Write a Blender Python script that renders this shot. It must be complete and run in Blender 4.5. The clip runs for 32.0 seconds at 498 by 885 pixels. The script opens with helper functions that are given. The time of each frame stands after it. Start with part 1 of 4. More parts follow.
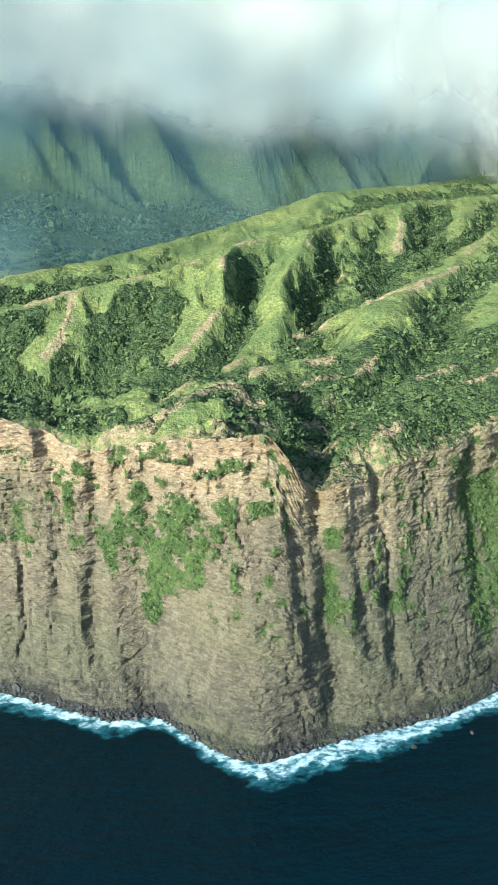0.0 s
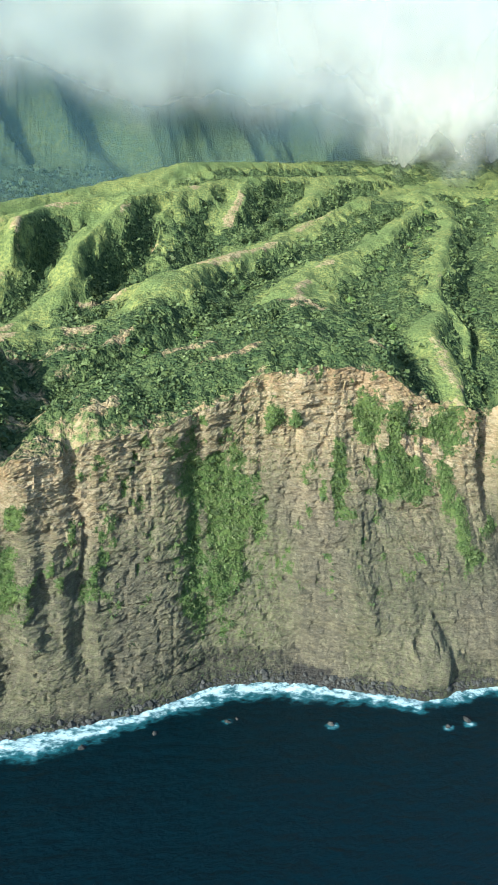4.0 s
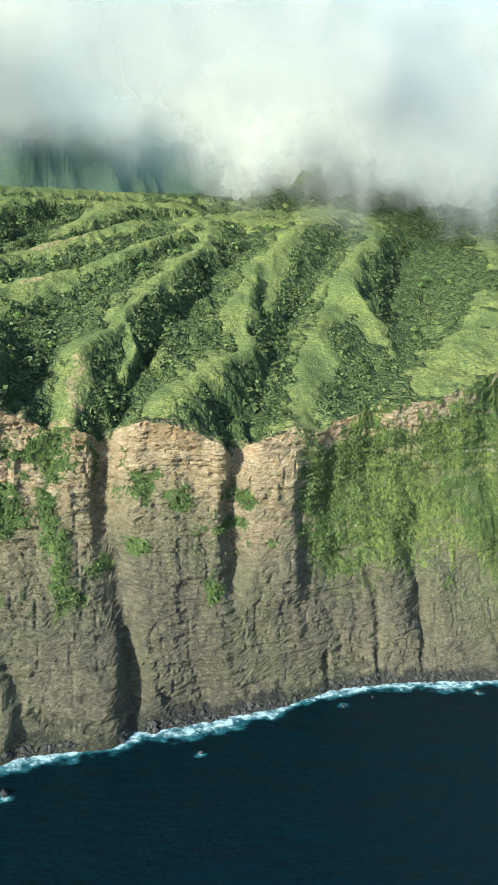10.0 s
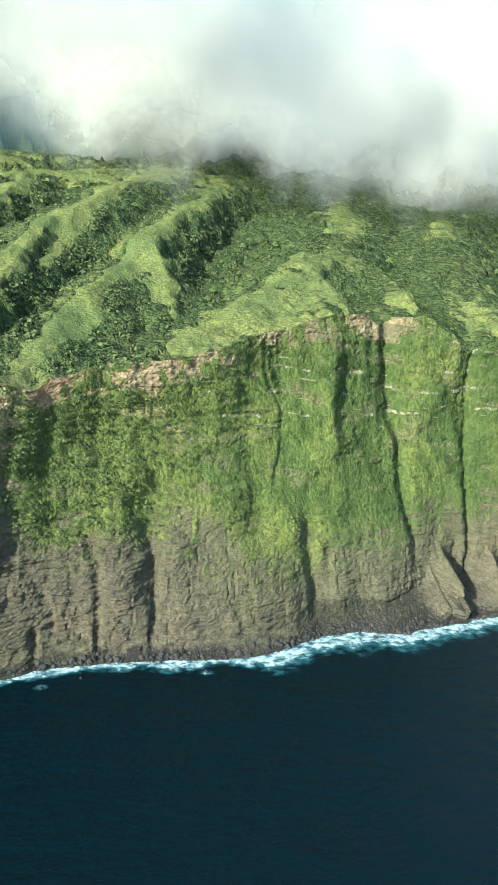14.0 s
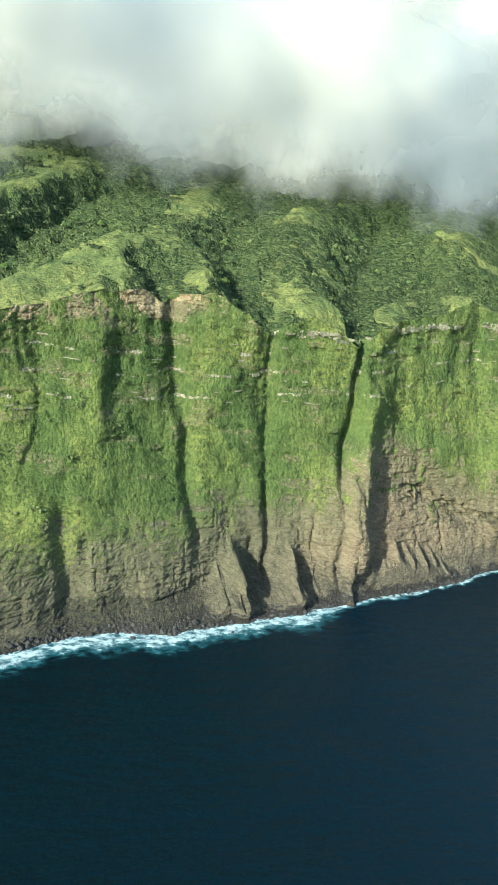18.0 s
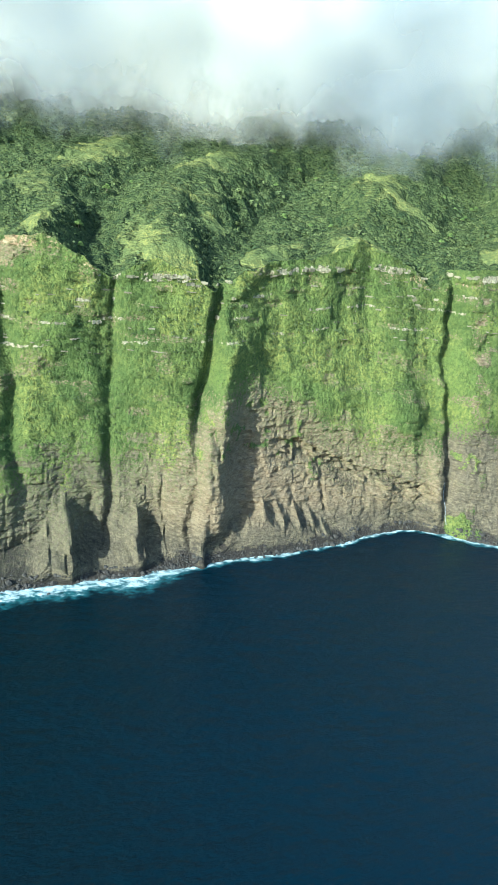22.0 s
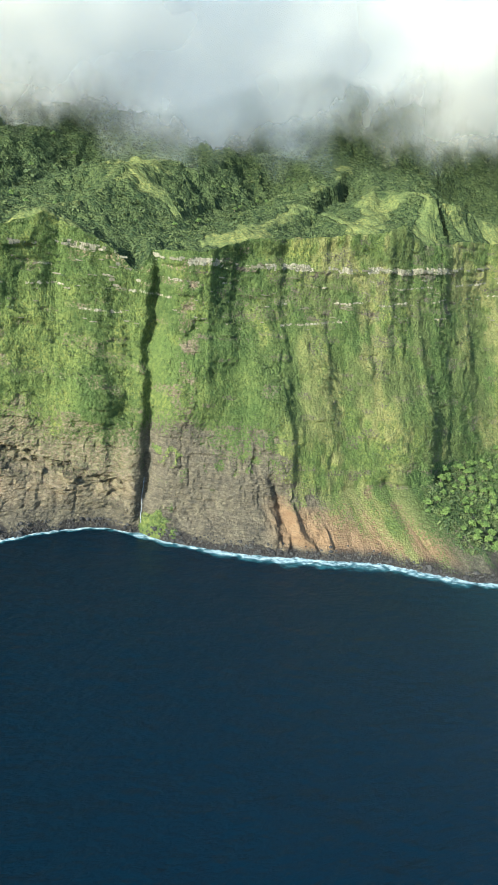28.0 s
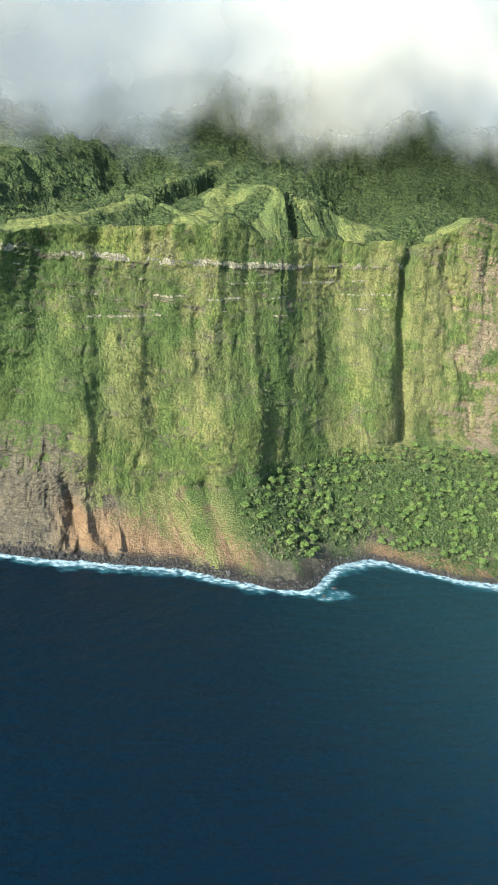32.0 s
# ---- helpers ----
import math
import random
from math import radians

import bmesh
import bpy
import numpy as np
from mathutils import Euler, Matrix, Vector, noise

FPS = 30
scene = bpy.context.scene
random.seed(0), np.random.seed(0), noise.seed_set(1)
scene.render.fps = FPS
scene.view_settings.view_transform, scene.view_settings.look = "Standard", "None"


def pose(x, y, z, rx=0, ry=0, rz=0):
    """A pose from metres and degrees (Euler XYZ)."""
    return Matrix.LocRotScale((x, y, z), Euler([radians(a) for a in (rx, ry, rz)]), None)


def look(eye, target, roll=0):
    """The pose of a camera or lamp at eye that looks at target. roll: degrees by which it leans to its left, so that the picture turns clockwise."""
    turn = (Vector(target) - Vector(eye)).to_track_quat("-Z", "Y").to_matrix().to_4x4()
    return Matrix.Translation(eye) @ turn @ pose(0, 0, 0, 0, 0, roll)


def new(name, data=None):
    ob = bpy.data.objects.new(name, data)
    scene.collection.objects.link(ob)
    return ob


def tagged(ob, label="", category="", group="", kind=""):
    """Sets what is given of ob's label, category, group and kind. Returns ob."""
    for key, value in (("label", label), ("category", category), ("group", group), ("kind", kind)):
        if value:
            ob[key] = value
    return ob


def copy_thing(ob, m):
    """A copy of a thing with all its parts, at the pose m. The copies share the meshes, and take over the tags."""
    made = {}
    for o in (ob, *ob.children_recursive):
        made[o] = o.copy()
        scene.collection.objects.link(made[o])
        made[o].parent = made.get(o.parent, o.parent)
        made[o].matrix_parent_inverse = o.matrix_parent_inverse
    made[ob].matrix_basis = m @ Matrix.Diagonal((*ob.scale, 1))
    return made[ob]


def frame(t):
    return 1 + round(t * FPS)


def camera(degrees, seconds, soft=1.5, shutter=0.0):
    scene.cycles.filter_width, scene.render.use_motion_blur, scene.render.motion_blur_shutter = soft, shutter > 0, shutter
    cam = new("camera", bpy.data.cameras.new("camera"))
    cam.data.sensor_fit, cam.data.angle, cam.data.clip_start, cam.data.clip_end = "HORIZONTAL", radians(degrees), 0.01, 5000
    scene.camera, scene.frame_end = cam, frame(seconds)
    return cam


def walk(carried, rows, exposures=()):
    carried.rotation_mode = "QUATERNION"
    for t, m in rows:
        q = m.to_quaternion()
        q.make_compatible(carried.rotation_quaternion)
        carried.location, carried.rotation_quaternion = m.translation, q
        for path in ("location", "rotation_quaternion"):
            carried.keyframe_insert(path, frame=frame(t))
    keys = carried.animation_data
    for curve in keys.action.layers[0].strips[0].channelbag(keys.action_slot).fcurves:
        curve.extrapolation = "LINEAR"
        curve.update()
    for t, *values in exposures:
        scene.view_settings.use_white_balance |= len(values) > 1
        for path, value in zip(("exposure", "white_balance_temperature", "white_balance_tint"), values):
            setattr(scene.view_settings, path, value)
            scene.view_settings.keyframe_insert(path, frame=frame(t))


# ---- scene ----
cam = camera(36.9, 32.0, soft=1.05)
METRES, EYE, TILT, LEAN, TURN = 1060.0, 239.7, -18.34, -2.34, -13.0
ROWS = [
    (0.0, 0.0, 0.0, 0.0, -0.0, 0.0, -0.0),
    (0.5, 0.0143, 0.0031, -0.0001, -0.48, 0.77, -0.36),
    (1.0, 0.028, 0.0062, -0.0, -1.3, 1.72, -0.3),
    (1.5, 0.0436, 0.0096, -0.0, -2.06, 1.85, -0.03),
    (2.0, 0.0581, 0.0127, -0.0002, -2.29, 1.32, -0.31),
    (2.5, 0.0729, 0.016, -0.0005, -2.58, 0.29, -0.76),
    (3.0, 0.0876, 0.0189, -0.0008, -3.04, -0.66, -1.34),
    (3.5, 0.1013, 0.022, -0.0008, -3.38, -1.3, -1.95),
    (5.5, 0.1612, 0.0342, -0.0029, -3.94, 0.41, -3.68),
    (6.0, 0.1758, 0.0366, -0.0031, -4.57, 1.47, -3.4),
    (6.5, 0.1914, 0.0401, -0.0029, -4.68, 2.05, -2.77),
    (7.0, 0.2062, 0.0423, -0.0029, -4.34, 2.08, -2.5),
    (7.5, 0.221, 0.0448, -0.0028, -4.46, 1.89, -2.88),
    (8.0, 0.235, 0.0471, -0.003, -4.77, 1.76, -3.24),
    (8.5, 0.251, 0.0495, -0.0028, -5.28, 1.49, -3.45),
    (9.0, 0.2661, 0.0517, -0.003, -5.68, 1.59, -3.39),
    (9.5, 0.2815, 0.0536, -0.0028, -5.95, 1.92, -3.3),
    (10.0, 0.2968, 0.0555, -0.0028, -6.22, 2.49, -3.06),
    (10.5, 0.3106, 0.058, -0.0026, -6.69, 1.83, -2.06),
    (11.0, 0.3278, 0.0604, -0.0031, -7.3, -0.13, -2.0),
    (11.5, 0.343, 0.061, -0.0036, -7.82, 0.43, -3.08),
    (12.0, 0.3587, 0.0634, -0.0035, -7.92, 1.75, -3.6),
    (12.5, 0.3742, 0.0657, -0.0035, -8.02, 1.6, -3.75),
    (13.0, 0.3886, 0.0672, -0.0042, -8.34, 1.2, -3.82),
    (13.5, 0.4053, 0.0696, -0.0045, -8.98, 1.17, -3.66),
    (14.0, 0.4212, 0.0714, -0.0047, -9.4, 1.25, -3.56),
    (14.5, 0.4368, 0.0729, -0.0051, -9.59, 1.13, -3.57),
    (16.5, 0.4993, 0.0801, -0.0067, -10.64, 2.39, -3.55),
    (17.0, 0.5147, 0.081, -0.0074, -10.97, 2.29, -3.49),
    (17.5, 0.5303, 0.0826, -0.0075, -11.03, 1.96, -3.6),
    (18.0, 0.5466, 0.0846, -0.0085, -11.2, 1.87, -3.76),
    (18.5, 0.5623, 0.0861, -0.0092, -11.36, 1.78, -3.94),
    (19.0, 0.5778, 0.0876, -0.0098, -11.48, 1.51, -4.02),
    (19.5, 0.5936, 0.089, -0.0101, -11.52, 1.36, -3.83),
    (20.0, 0.6082, 0.0905, -0.0107, -11.44, 1.62, -3.43),
    (20.5, 0.625, 0.0915, -0.011, -10.56, 0.83, -2.66),
    (21.0, 0.6406, 0.0928, -0.0116, -8.96, -0.49, -2.51),
    (21.5, 0.6557, 0.0948, -0.0123, -7.71, -0.43, -2.8),
    (22.0, 0.6715, 0.0958, -0.013, -7.75, -0.43, -3.22),
    (22.5, 0.6862, 0.0972, -0.0137, -8.25, -0.46, -3.55),
    (23.0, 0.7028, 0.0985, -0.0146, -8.89, -0.22, -3.63),
    (23.5, 0.7195, 0.0989, -0.0148, -9.21, -0.06, -3.69),
    (24.0, 0.7357, 0.0998, -0.0148, -9.5, 0.06, -3.71),
    (24.5, 0.751, 0.1006, -0.0153, -9.72, 0.25, -3.68),
    (25.0, 0.7678, 0.1016, -0.0163, -9.96, 0.67, -3.81),
    (25.5, 0.7839, 0.1029, -0.0165, -10.17, 0.87, -4.17),
    (27.5, 0.8475, 0.1061, -0.0185, -10.43, 0.75, -4.27),
    (28.0, 0.863, 0.1068, -0.0194, -10.67, 1.13, -4.38),
    (28.5, 0.8791, 0.1074, -0.019, -10.82, 1.39, -4.67),
    (29.0, 0.8949, 0.1076, -0.0183, -10.95, 1.49, -4.92),
    (29.5, 0.9099, 0.1086, -0.0185, -11.1, 1.61, -4.93),
    (30.0, 0.9269, 0.1086, -0.0182, -11.24, 1.75, -4.85),
    (30.5, 0.9429, 0.1094, -0.0183, -11.48, 1.88, -4.84),
    (31.0, 0.9592, 0.109, -0.0173, -11.71, 1.89, -4.88),
    (31.5, 0.9753, 0.1094, -0.0167, -11.91, 2.0, -5.01),
    (32.0, 0.9915, 0.1095, -0.0164, -12.07, 1.97, -5.18),
]
walk(cam, [(t, pose(0, 0, EYE, TILT, LEAN, TURN) @ pose(METRES * x, METRES * y, METRES * z, 90 + pitch, roll, yaw)) for t, x, y, z, yaw, pitch, roll in ROWS],
     [(0.0, 1.27, 5420, -5), (3.0, 1.37, 5500, -3), (5.5, 1.20, 5620, -5), (7.0, 1.13, 5680, -5), (12.0, 1.22, 5750, -5), (14.0, 1.28, 5800, -5), (16.0, 1.18, 5850, -5), (19.5, 1.18, 5800, -4), (21.8, 1.46, 5420, -6),
      (23.0, 1.36, 5400, -6), (25.0, 1.26, 5500, -4), (28.5, 1.24, 5800, 2), (30.0, 1.3, 5900, 4), (31.0, 1.42, 5850, 5), (32.0, 1.22, 5900, 5)])
# ---- world and light ----
world = bpy.data.worlds.new("sky")
scene.world = world
world.use_nodes = True
SUN = Vector((-0.80, -0.46, 0.37)).normalized()
sky = world.node_tree.nodes.new("ShaderNodeTexSky")
sky.sky_type, sky.sun_disc = "NISHITA", False
sky.sun_elevation = math.asin(SUN.z)
sky.sun_rotation = math.atan2(SUN.x, SUN.y)
back = world.node_tree.nodes["Background"]
back.inputs["Strength"].default_value = 0.145
world.node_tree.links.new(sky.outputs["Color"], back.inputs["Color"])
sun = new("sun", bpy.data.lights.new("sun", "SUN"))
sun.data.energy, sun.data.angle, sun.data.color = 4.8, radians(0.6), (1.0, 0.92, 0.79)
sun.matrix_world = look(SUN * 1000, (0, 0, 0))


# ---- number fields ----
def lattice(seed):
    return np.random.RandomState(seed).rand(256, 256)


LATTICES = [lattice(100 + k) for k in range(12)]


def vnoise(u, v, seed=0):
    """Smooth value noise, 0 to 1, of period 256."""
    table = LATTICES[seed % 12]
    iu, iv = np.floor(u).astype(int), np.floor(v).astype(int)
    fu, fv = u - iu, v - iv
    fu, fv = fu * fu * fu * (fu * (6 * fu - 15) + 10), fv * fv * fv * (fv * (6 * fv - 15) + 10)
    a, b = table[iu % 256, iv % 256], table[(iu + 1) % 256, iv % 256]
    c, d = table[iu % 256, (iv + 1) % 256], table[(iu + 1) % 256, (iv + 1) % 256]
    return (a * (1 - fu) + b * fu) * (1 - fv) + (c * (1 - fu) + d * fu) * fv


def fbm(u, v, seed=0, octaves=4):
    total, size, norm = 0.0, 1.0, 0.0
    for k in range(octaves):
        total = total + size * (vnoise(u * 2 ** k + 17.3 * k, v * 2 ** k + 5.1 * k, seed + k) - 0.5)
        norm, size = norm + size, size * 0.5
    return total / norm * 2


def ridged(u, v, seed=0, octaves=3):
    total, size, norm = 0.0, 1.0, 0.0
    for k in range(octaves):
        total = total + size * (1 - np.abs(2 * vnoise(u * 2 ** k + 9.7 * k, v * 2 ** k + 3.3 * k, seed + k) - 1))
        norm, size = norm + size, size * 0.5
    return total / norm


def smooth(a, b, x):
    t = np.clip((x - a) / (b - a), 0, 1)
    return t * t * (3 - 2 * t)


def line(points):
    xs, ys = zip(*points)
    return lambda x: np.interp(x, xs, ys)


def soft_line(points, reach=8.0):
    base = line(points)
    return lambda x: (base(x - reach) + base(x - reach * 0.5) + base(x) + base(x + reach * 0.5) + base(x + reach)) / 5


# ---- the plan of the coast: x runs along the shore, y inland ----
shore_y = soft_line([(-900, 600), (-160, 380), (-41, 332), (-5, 309), (13, 299), (34, 299), (48, 281), (61, 267), (77, 259), (97, 263), (126, 268),
                     (177, 276), (212, 290), (240, 290), (265, 283), (290, 273), (316, 265), (347, 270), (376, 272), (408, 278), (434, 281), (465, 286),
                     (501, 297), (539, 298), (600, 293), (624, 293), (661, 306), (697, 310), (719, 303), (762, 310)], 5)
shore_y2 = soft_line([(762, 310), (806, 316), (857, 327), (907, 335), (967, 347), (990, 358), (1022, 366), (1040, 365), (1063, 350), (1093, 335), (1132, 320),
                      (1176, 312), (1226, 304), (1262, 286), (1292, 271), (1318, 270), (1330, 282), (1358, 306), (1399, 318), (1429, 299), (1460, 279),
                      (1490, 272), (1600, 262), (2600, 200)], 5)
top_y = soft_line([(-900, 680), (-160, 430), (-80, 402), (-40, 380), (20, 353), (70, 325), (98, 313), (112, 307), (126, 314), (170, 330), (235, 345), (300, 345), (352, 343), (374, 341),
                   (410, 338), (445, 335), (491, 346), (517, 357), (588, 372), (650, 394), (731, 411), (801, 399), (866, 394), (939, 421), (991, 436),
                   (1060, 430), (1101, 435), (1153, 445), (1237, 456), (1330, 484), (1421, 511), (1495, 512)], 4)
top_y2 = line([(1495, 512), (1600, 535), (2600, 700)])
top_z = soft_line([(-900, 160), (-60, 130), (-36, 128), (-7, 118), (9, 116), (28, 122), (63, 131), (86, 135), (95, 125), (104, 112), (112, 107), (121, 112), (141, 110),
                   (155, 115), (188, 119), (221, 130), (239, 143), (268, 149), (306, 147), (323, 137), (346, 128), (356, 130), (368, 126), (374, 119), (380, 130),
                   (394, 136), (417, 132), (434, 126), (442, 116), (450, 124)], 1.5)
top_z2 = soft_line([(450, 124), (457, 128), (477, 135), (494, 131), (502, 136), (536, 145), (573, 148), (599, 156), (648, 168), (679, 178), (714, 181), (725, 174), (733, 180),
                    (757, 185), (782, 173), (800, 163), (812, 172), (826, 178), (847, 171), (866, 161), (884, 174), (908, 183), (945, 187), (985, 203), (1018, 193),
                    (1038, 183), (1052, 172), (1062, 190)], 1.5)
top_z3 = soft_line([(1062, 190), (1098, 194), (1138, 207), (1189, 215), (1220, 221), (1269, 230), (1312, 250), (1345, 270), (1378, 261), (1410, 249), (1476, 255), (1497, 243),
                    (1520, 258), (1548, 275), (1609, 298), (2600, 320)], 1.5)
foot_d = soft_line([(-900, 8), (300, 9), (330, 16), (345, 9), (600, 8), (690, 10), (745, 26), (772, 34), (800, 32), (822, 28), (842, 14), (890, 10), (951, 14), (975, 8), (1000, 3),
                    (1045, 3), (1065, 9), (1110, 22), (1158, 32), (1210, 55), (1261, 84), (1292, 106), (1318, 114), (1335, 108), (1358, 100), (1399, 106), (1430, 132), (1507, 190), (1600, 205), (2600, 210)], 8)
foot_z = soft_line([(-900, 7), (300, 8), (330, 9), (345, 9), (690, 8), (745, 13), (772, 14), (822, 13), (842, 9), (890, 8), (951, 8), (975, 8), (1000, 24), (1026, 44),
                    (1050, 20), (1065, 12), (1110, 22), (1158, 29), (1261, 34), (1350, 36), (1430, 44), (1507, 62), (1600, 66), (2600, 70)], 8)
veg_z = soft_line([(-900, 90), (-60, 140), (110, 150), (180, 130), (215, 60), (240, 110), (280, 90), (340, 105), (440, 120), (480, 92), (495, 70), (530, 66), (560, 68), (580, 78), (600, 60), (680, 54), (730, 62), (790, 70),
                   (850, 80), (872, 104), (885, 128), (916, 110), (954, 91), (996, 78), (1045, 71), (1070, 82), (1130, 80), (1152, 72), (1166, 42), (1230, 26), (1290, 16), (1600, 10), (2600, 10)], 10)


def shore(x):
    return np.where(x < 762, shore_y(x), shore_y2(x))


def top_edge(x):
    y = np.where(x < 1495, top_y(x), top_y2(x))
    z = np.where(x < 450, top_z(x), np.where(x < 1062, top_z2(x), top_z3(x)))
    return y, z


def envelope(x, y):
    """The height of the ridge crests."""
    u, v = (x - 700) / 700, (np.minimum(y, 1000) - 500) / 200
    u = np.clip(u, -1.6, 1.5)
    z = 195.6 + 37.2 * u + 55.8 * v - 4.7 * u * u + 20.3 * u * v - 3.9 * v * v + 8.2 * u ** 3 - 5.4 * u * u * v
    return z + np.maximum(y - 1000, 0) * 0.10 + np.clip(y - 850, 0, 300) * 0.35 * smooth(700, 1100, x) + np.clip(y - 780, 0, 420) * 0.42 * smooth(1150, 1450, x)


CRESTS, VALLEYS = [], []


def crest(*p):
    CRESTS.append(p)


def valley(*p):
    VALLEYS.append(p)


# the far ridge above the wide valley
crest((-330, 640, 120), (-120, 690, 150), (33, 751, 176), (110, 805, 192), (188, 857, 211), (302, 910, 247), (460, 1000, 262), (600, 1120, 278), (760, 1300, 300))
# the second ridge and its bare spurs
crest((-230, 540, 110), (-80, 585, 142), (6, 612, 164), (77, 623, 179), (140, 645, 199), (185, 670, 208), (211, 653, 213), (262, 700, 222), (333, 758, 238), (430, 805, 246), (521, 850, 256))
crest((140, 645, 199), (119, 594, 191), (114, 565, 162), (100, 545, 150), (81, 523, 136), (66, 505, 129))
crest((211, 653, 213), (183, 612, 196), (162, 571, 179), (151, 539, 155), (124, 514, 134), (108, 497, 129))
crest((6, 612, 164), (-4, 575, 144), (-20, 540, 126))
crest((-80, 585, 142), (-95, 550, 124), (-110, 530, 110))
crest((262, 700, 222), (240, 650, 203), (222, 612, 182))
crest((333, 758, 238), (318, 705, 222), (290, 655, 196))
crest((430, 805, 246), (405, 748, 229), (372, 705, 210))
crest((302, 910, 247), (262, 845, 226), (228, 795, 208), (205, 750, 196))
crest((188, 857, 211), (158, 795, 194), (128, 740, 178), (95, 700, 168))
# the long ridge that ends above the hollow
crest((600, 840, 256), (505, 782, 236), (439, 709, 230), (390, 672, 212), (334, 620, 193), (317, 590, 192), (262, 547, 179), (215, 490, 170), (192, 446, 155), (170, 449, 146), (134, 452, 138), (108, 440, 137))
crest((262, 547, 179), (225, 546, 166), (180, 539, 147), (162, 532, 140))
crest((192, 446, 155), (178, 424, 145), (160, 412, 139))
# the ridge with the scrubby dome
crest((583, 728, 247), (521, 737, 243), (466, 640, 224), (414, 587, 206), (370, 562, 189), (323, 524, 174), (292, 460, 168), (276, 390, 158), (240, 378, 148), (200, 372, 138), (160, 340, 131), (140, 345, 126))
crest((292, 460, 168), (262, 430, 160), (226, 405, 148), (196, 396, 141))
crest((292, 460, 168), (310, 400, 161), (311, 364, 157))
# the shelf behind the first cliff
crest((-90, 420, 120), (-30, 372, 124), (30, 358, 129), (67, 375, 139), (99, 392, 144), (106, 370, 136))
# ridges that run down to the brink
crest((521, 737, 243), (490, 620, 220), (472, 585, 210), (440, 540, 196), (415, 490, 181), (398, 452, 170), (369, 411, 159), (362, 375, 144), (359, 350, 130))
crest((398, 452, 170), (400, 420, 157), (392, 398, 144))
crest((690, 820, 270), (640, 740, 258), (598, 685, 244), (546, 604, 217), (514, 561, 202), (500, 520, 187), (479, 449, 166), (473, 433, 161), (441, 391, 153), (407, 357, 141))
crest((546, 604, 217), (528, 560, 192), (516, 520, 180))
crest((740, 800, 268), (680, 690, 244), (621, 607, 217), (596, 560, 206), (576, 540, 186), (537, 473, 169), (525, 457, 160), (514, 428, 150), (500, 390, 142), (480, 350, 132))
crest((598, 560, 206), (606, 520, 184), (600, 480, 168))
crest((870, 760, 262), (820, 640, 238), (762, 545, 213), (712, 503, 203), (680, 465, 186), (646, 446, 174), (610, 420, 160), (585, 395, 151))
crest((712, 503, 203), (706, 450, 190), (700, 415, 182))
crest((762, 545, 213), (772, 490, 202), (757, 436, 192), (748, 414, 184))
crest((960, 700, 262), (905, 613, 243), (878, 570, 229), (848, 492, 209), (843, 450, 199), (842, 413, 188), (838, 402, 176))
crest((905, 613, 243), (899, 552, 222), (886, 505, 202), (884, 490, 196))
crest((848, 492, 209), (826, 470, 194), (815, 440, 184))
crest((1160, 690, 272), (1070, 573, 248), (1046, 540, 226), (1000, 500, 207), (979, 458, 202), (980, 437, 200), (974, 425, 188))
crest((1046, 540, 226), (1012, 555, 215), (990, 548, 206))
crest((1070, 573, 248), (1092, 552, 232), (1100, 520, 214))
crest((1000, 500, 207), (950, 470, 194), (912, 440, 184), (892, 415, 178))
crest((1380, 740, 306), (1290, 625, 268), (1232, 557, 243), (1196, 513, 223), (1150, 470, 210), (1110, 442, 198))
crest((1232, 557, 243), (1252, 512, 234), (1262, 490, 229))
# the fluted peak and the ridge that falls from it
crest((1380, 700, 300), (1325, 585, 273), (1350, 529, 275), (1382, 534, 270), (1414, 540, 264), (1454, 534, 255), (1478, 546, 255), (1500, 532, 249))
crest((1350, 529, 275), (1341, 510, 252), (1336, 496, 236))
crest((1382, 534, 270), (1384, 518, 248), (1388, 508, 236))
crest((1414, 540, 264), (1424, 522, 246), (1430, 514, 238))
crest((1325, 585, 273), (1290, 540, 250), (1275, 505, 236))
crest((1900, 760, 330), (1709, 640, 300), (1600, 570, 278), (1546, 530, 266), (1520, 520, 252))
valley((-700, 560, 60), (-230, 500, 84), (-100, 520, 92), (4, 514, 107), (66, 479, 124), (92, 456, 131), (104, 425, 135))
valley((60, 590, 160), (39, 544, 129), (30, 522, 117))
valley((150, 625, 183), (138, 575, 156), (126, 539, 139), (106, 508, 128), (84, 485, 125))
valley((-42, 590, 146), (-50, 550, 122), (-60, 525, 105))
valley((236, 640, 190), (205, 590, 162), (178, 548, 143), (164, 519, 139), (142, 492, 133), (112, 472, 129))
valley((380, 760, 226), (330, 680, 200), (290, 640, 188), (257, 598, 170), (238, 570, 163), (205, 565, 152), (172, 535, 140))
valley((470, 760, 226), (395, 700, 206), (330, 650, 188), (300, 620, 184))
valley((260, 800, 214), (225, 735, 200), (190, 705, 196), (120, 680, 172), (60, 660, 160), (-60, 640, 140))
valley((560, 880, 248), (430, 840, 240), (350, 820, 226), (300, 780, 218), (260, 742, 214))
valley((480, 690, 220), (420, 640, 204), (360, 590, 184), (318, 560, 174), (278, 516, 162), (245, 450, 150), (208, 424, 141), (168, 402, 132), (147, 386, 125), (124, 345, 115), (111, 312, 108))
valley((100, 425, 136), (122, 410, 128), (135, 380, 121))
valley((478, 640, 216), (440, 592, 202), (387, 517, 176), (356, 450, 158), (343, 388, 141), (335, 356, 134))
valley((560, 690, 234), (505, 605, 206), (451, 513, 174), (419, 450, 158), (390, 386, 136), (376, 346, 119))
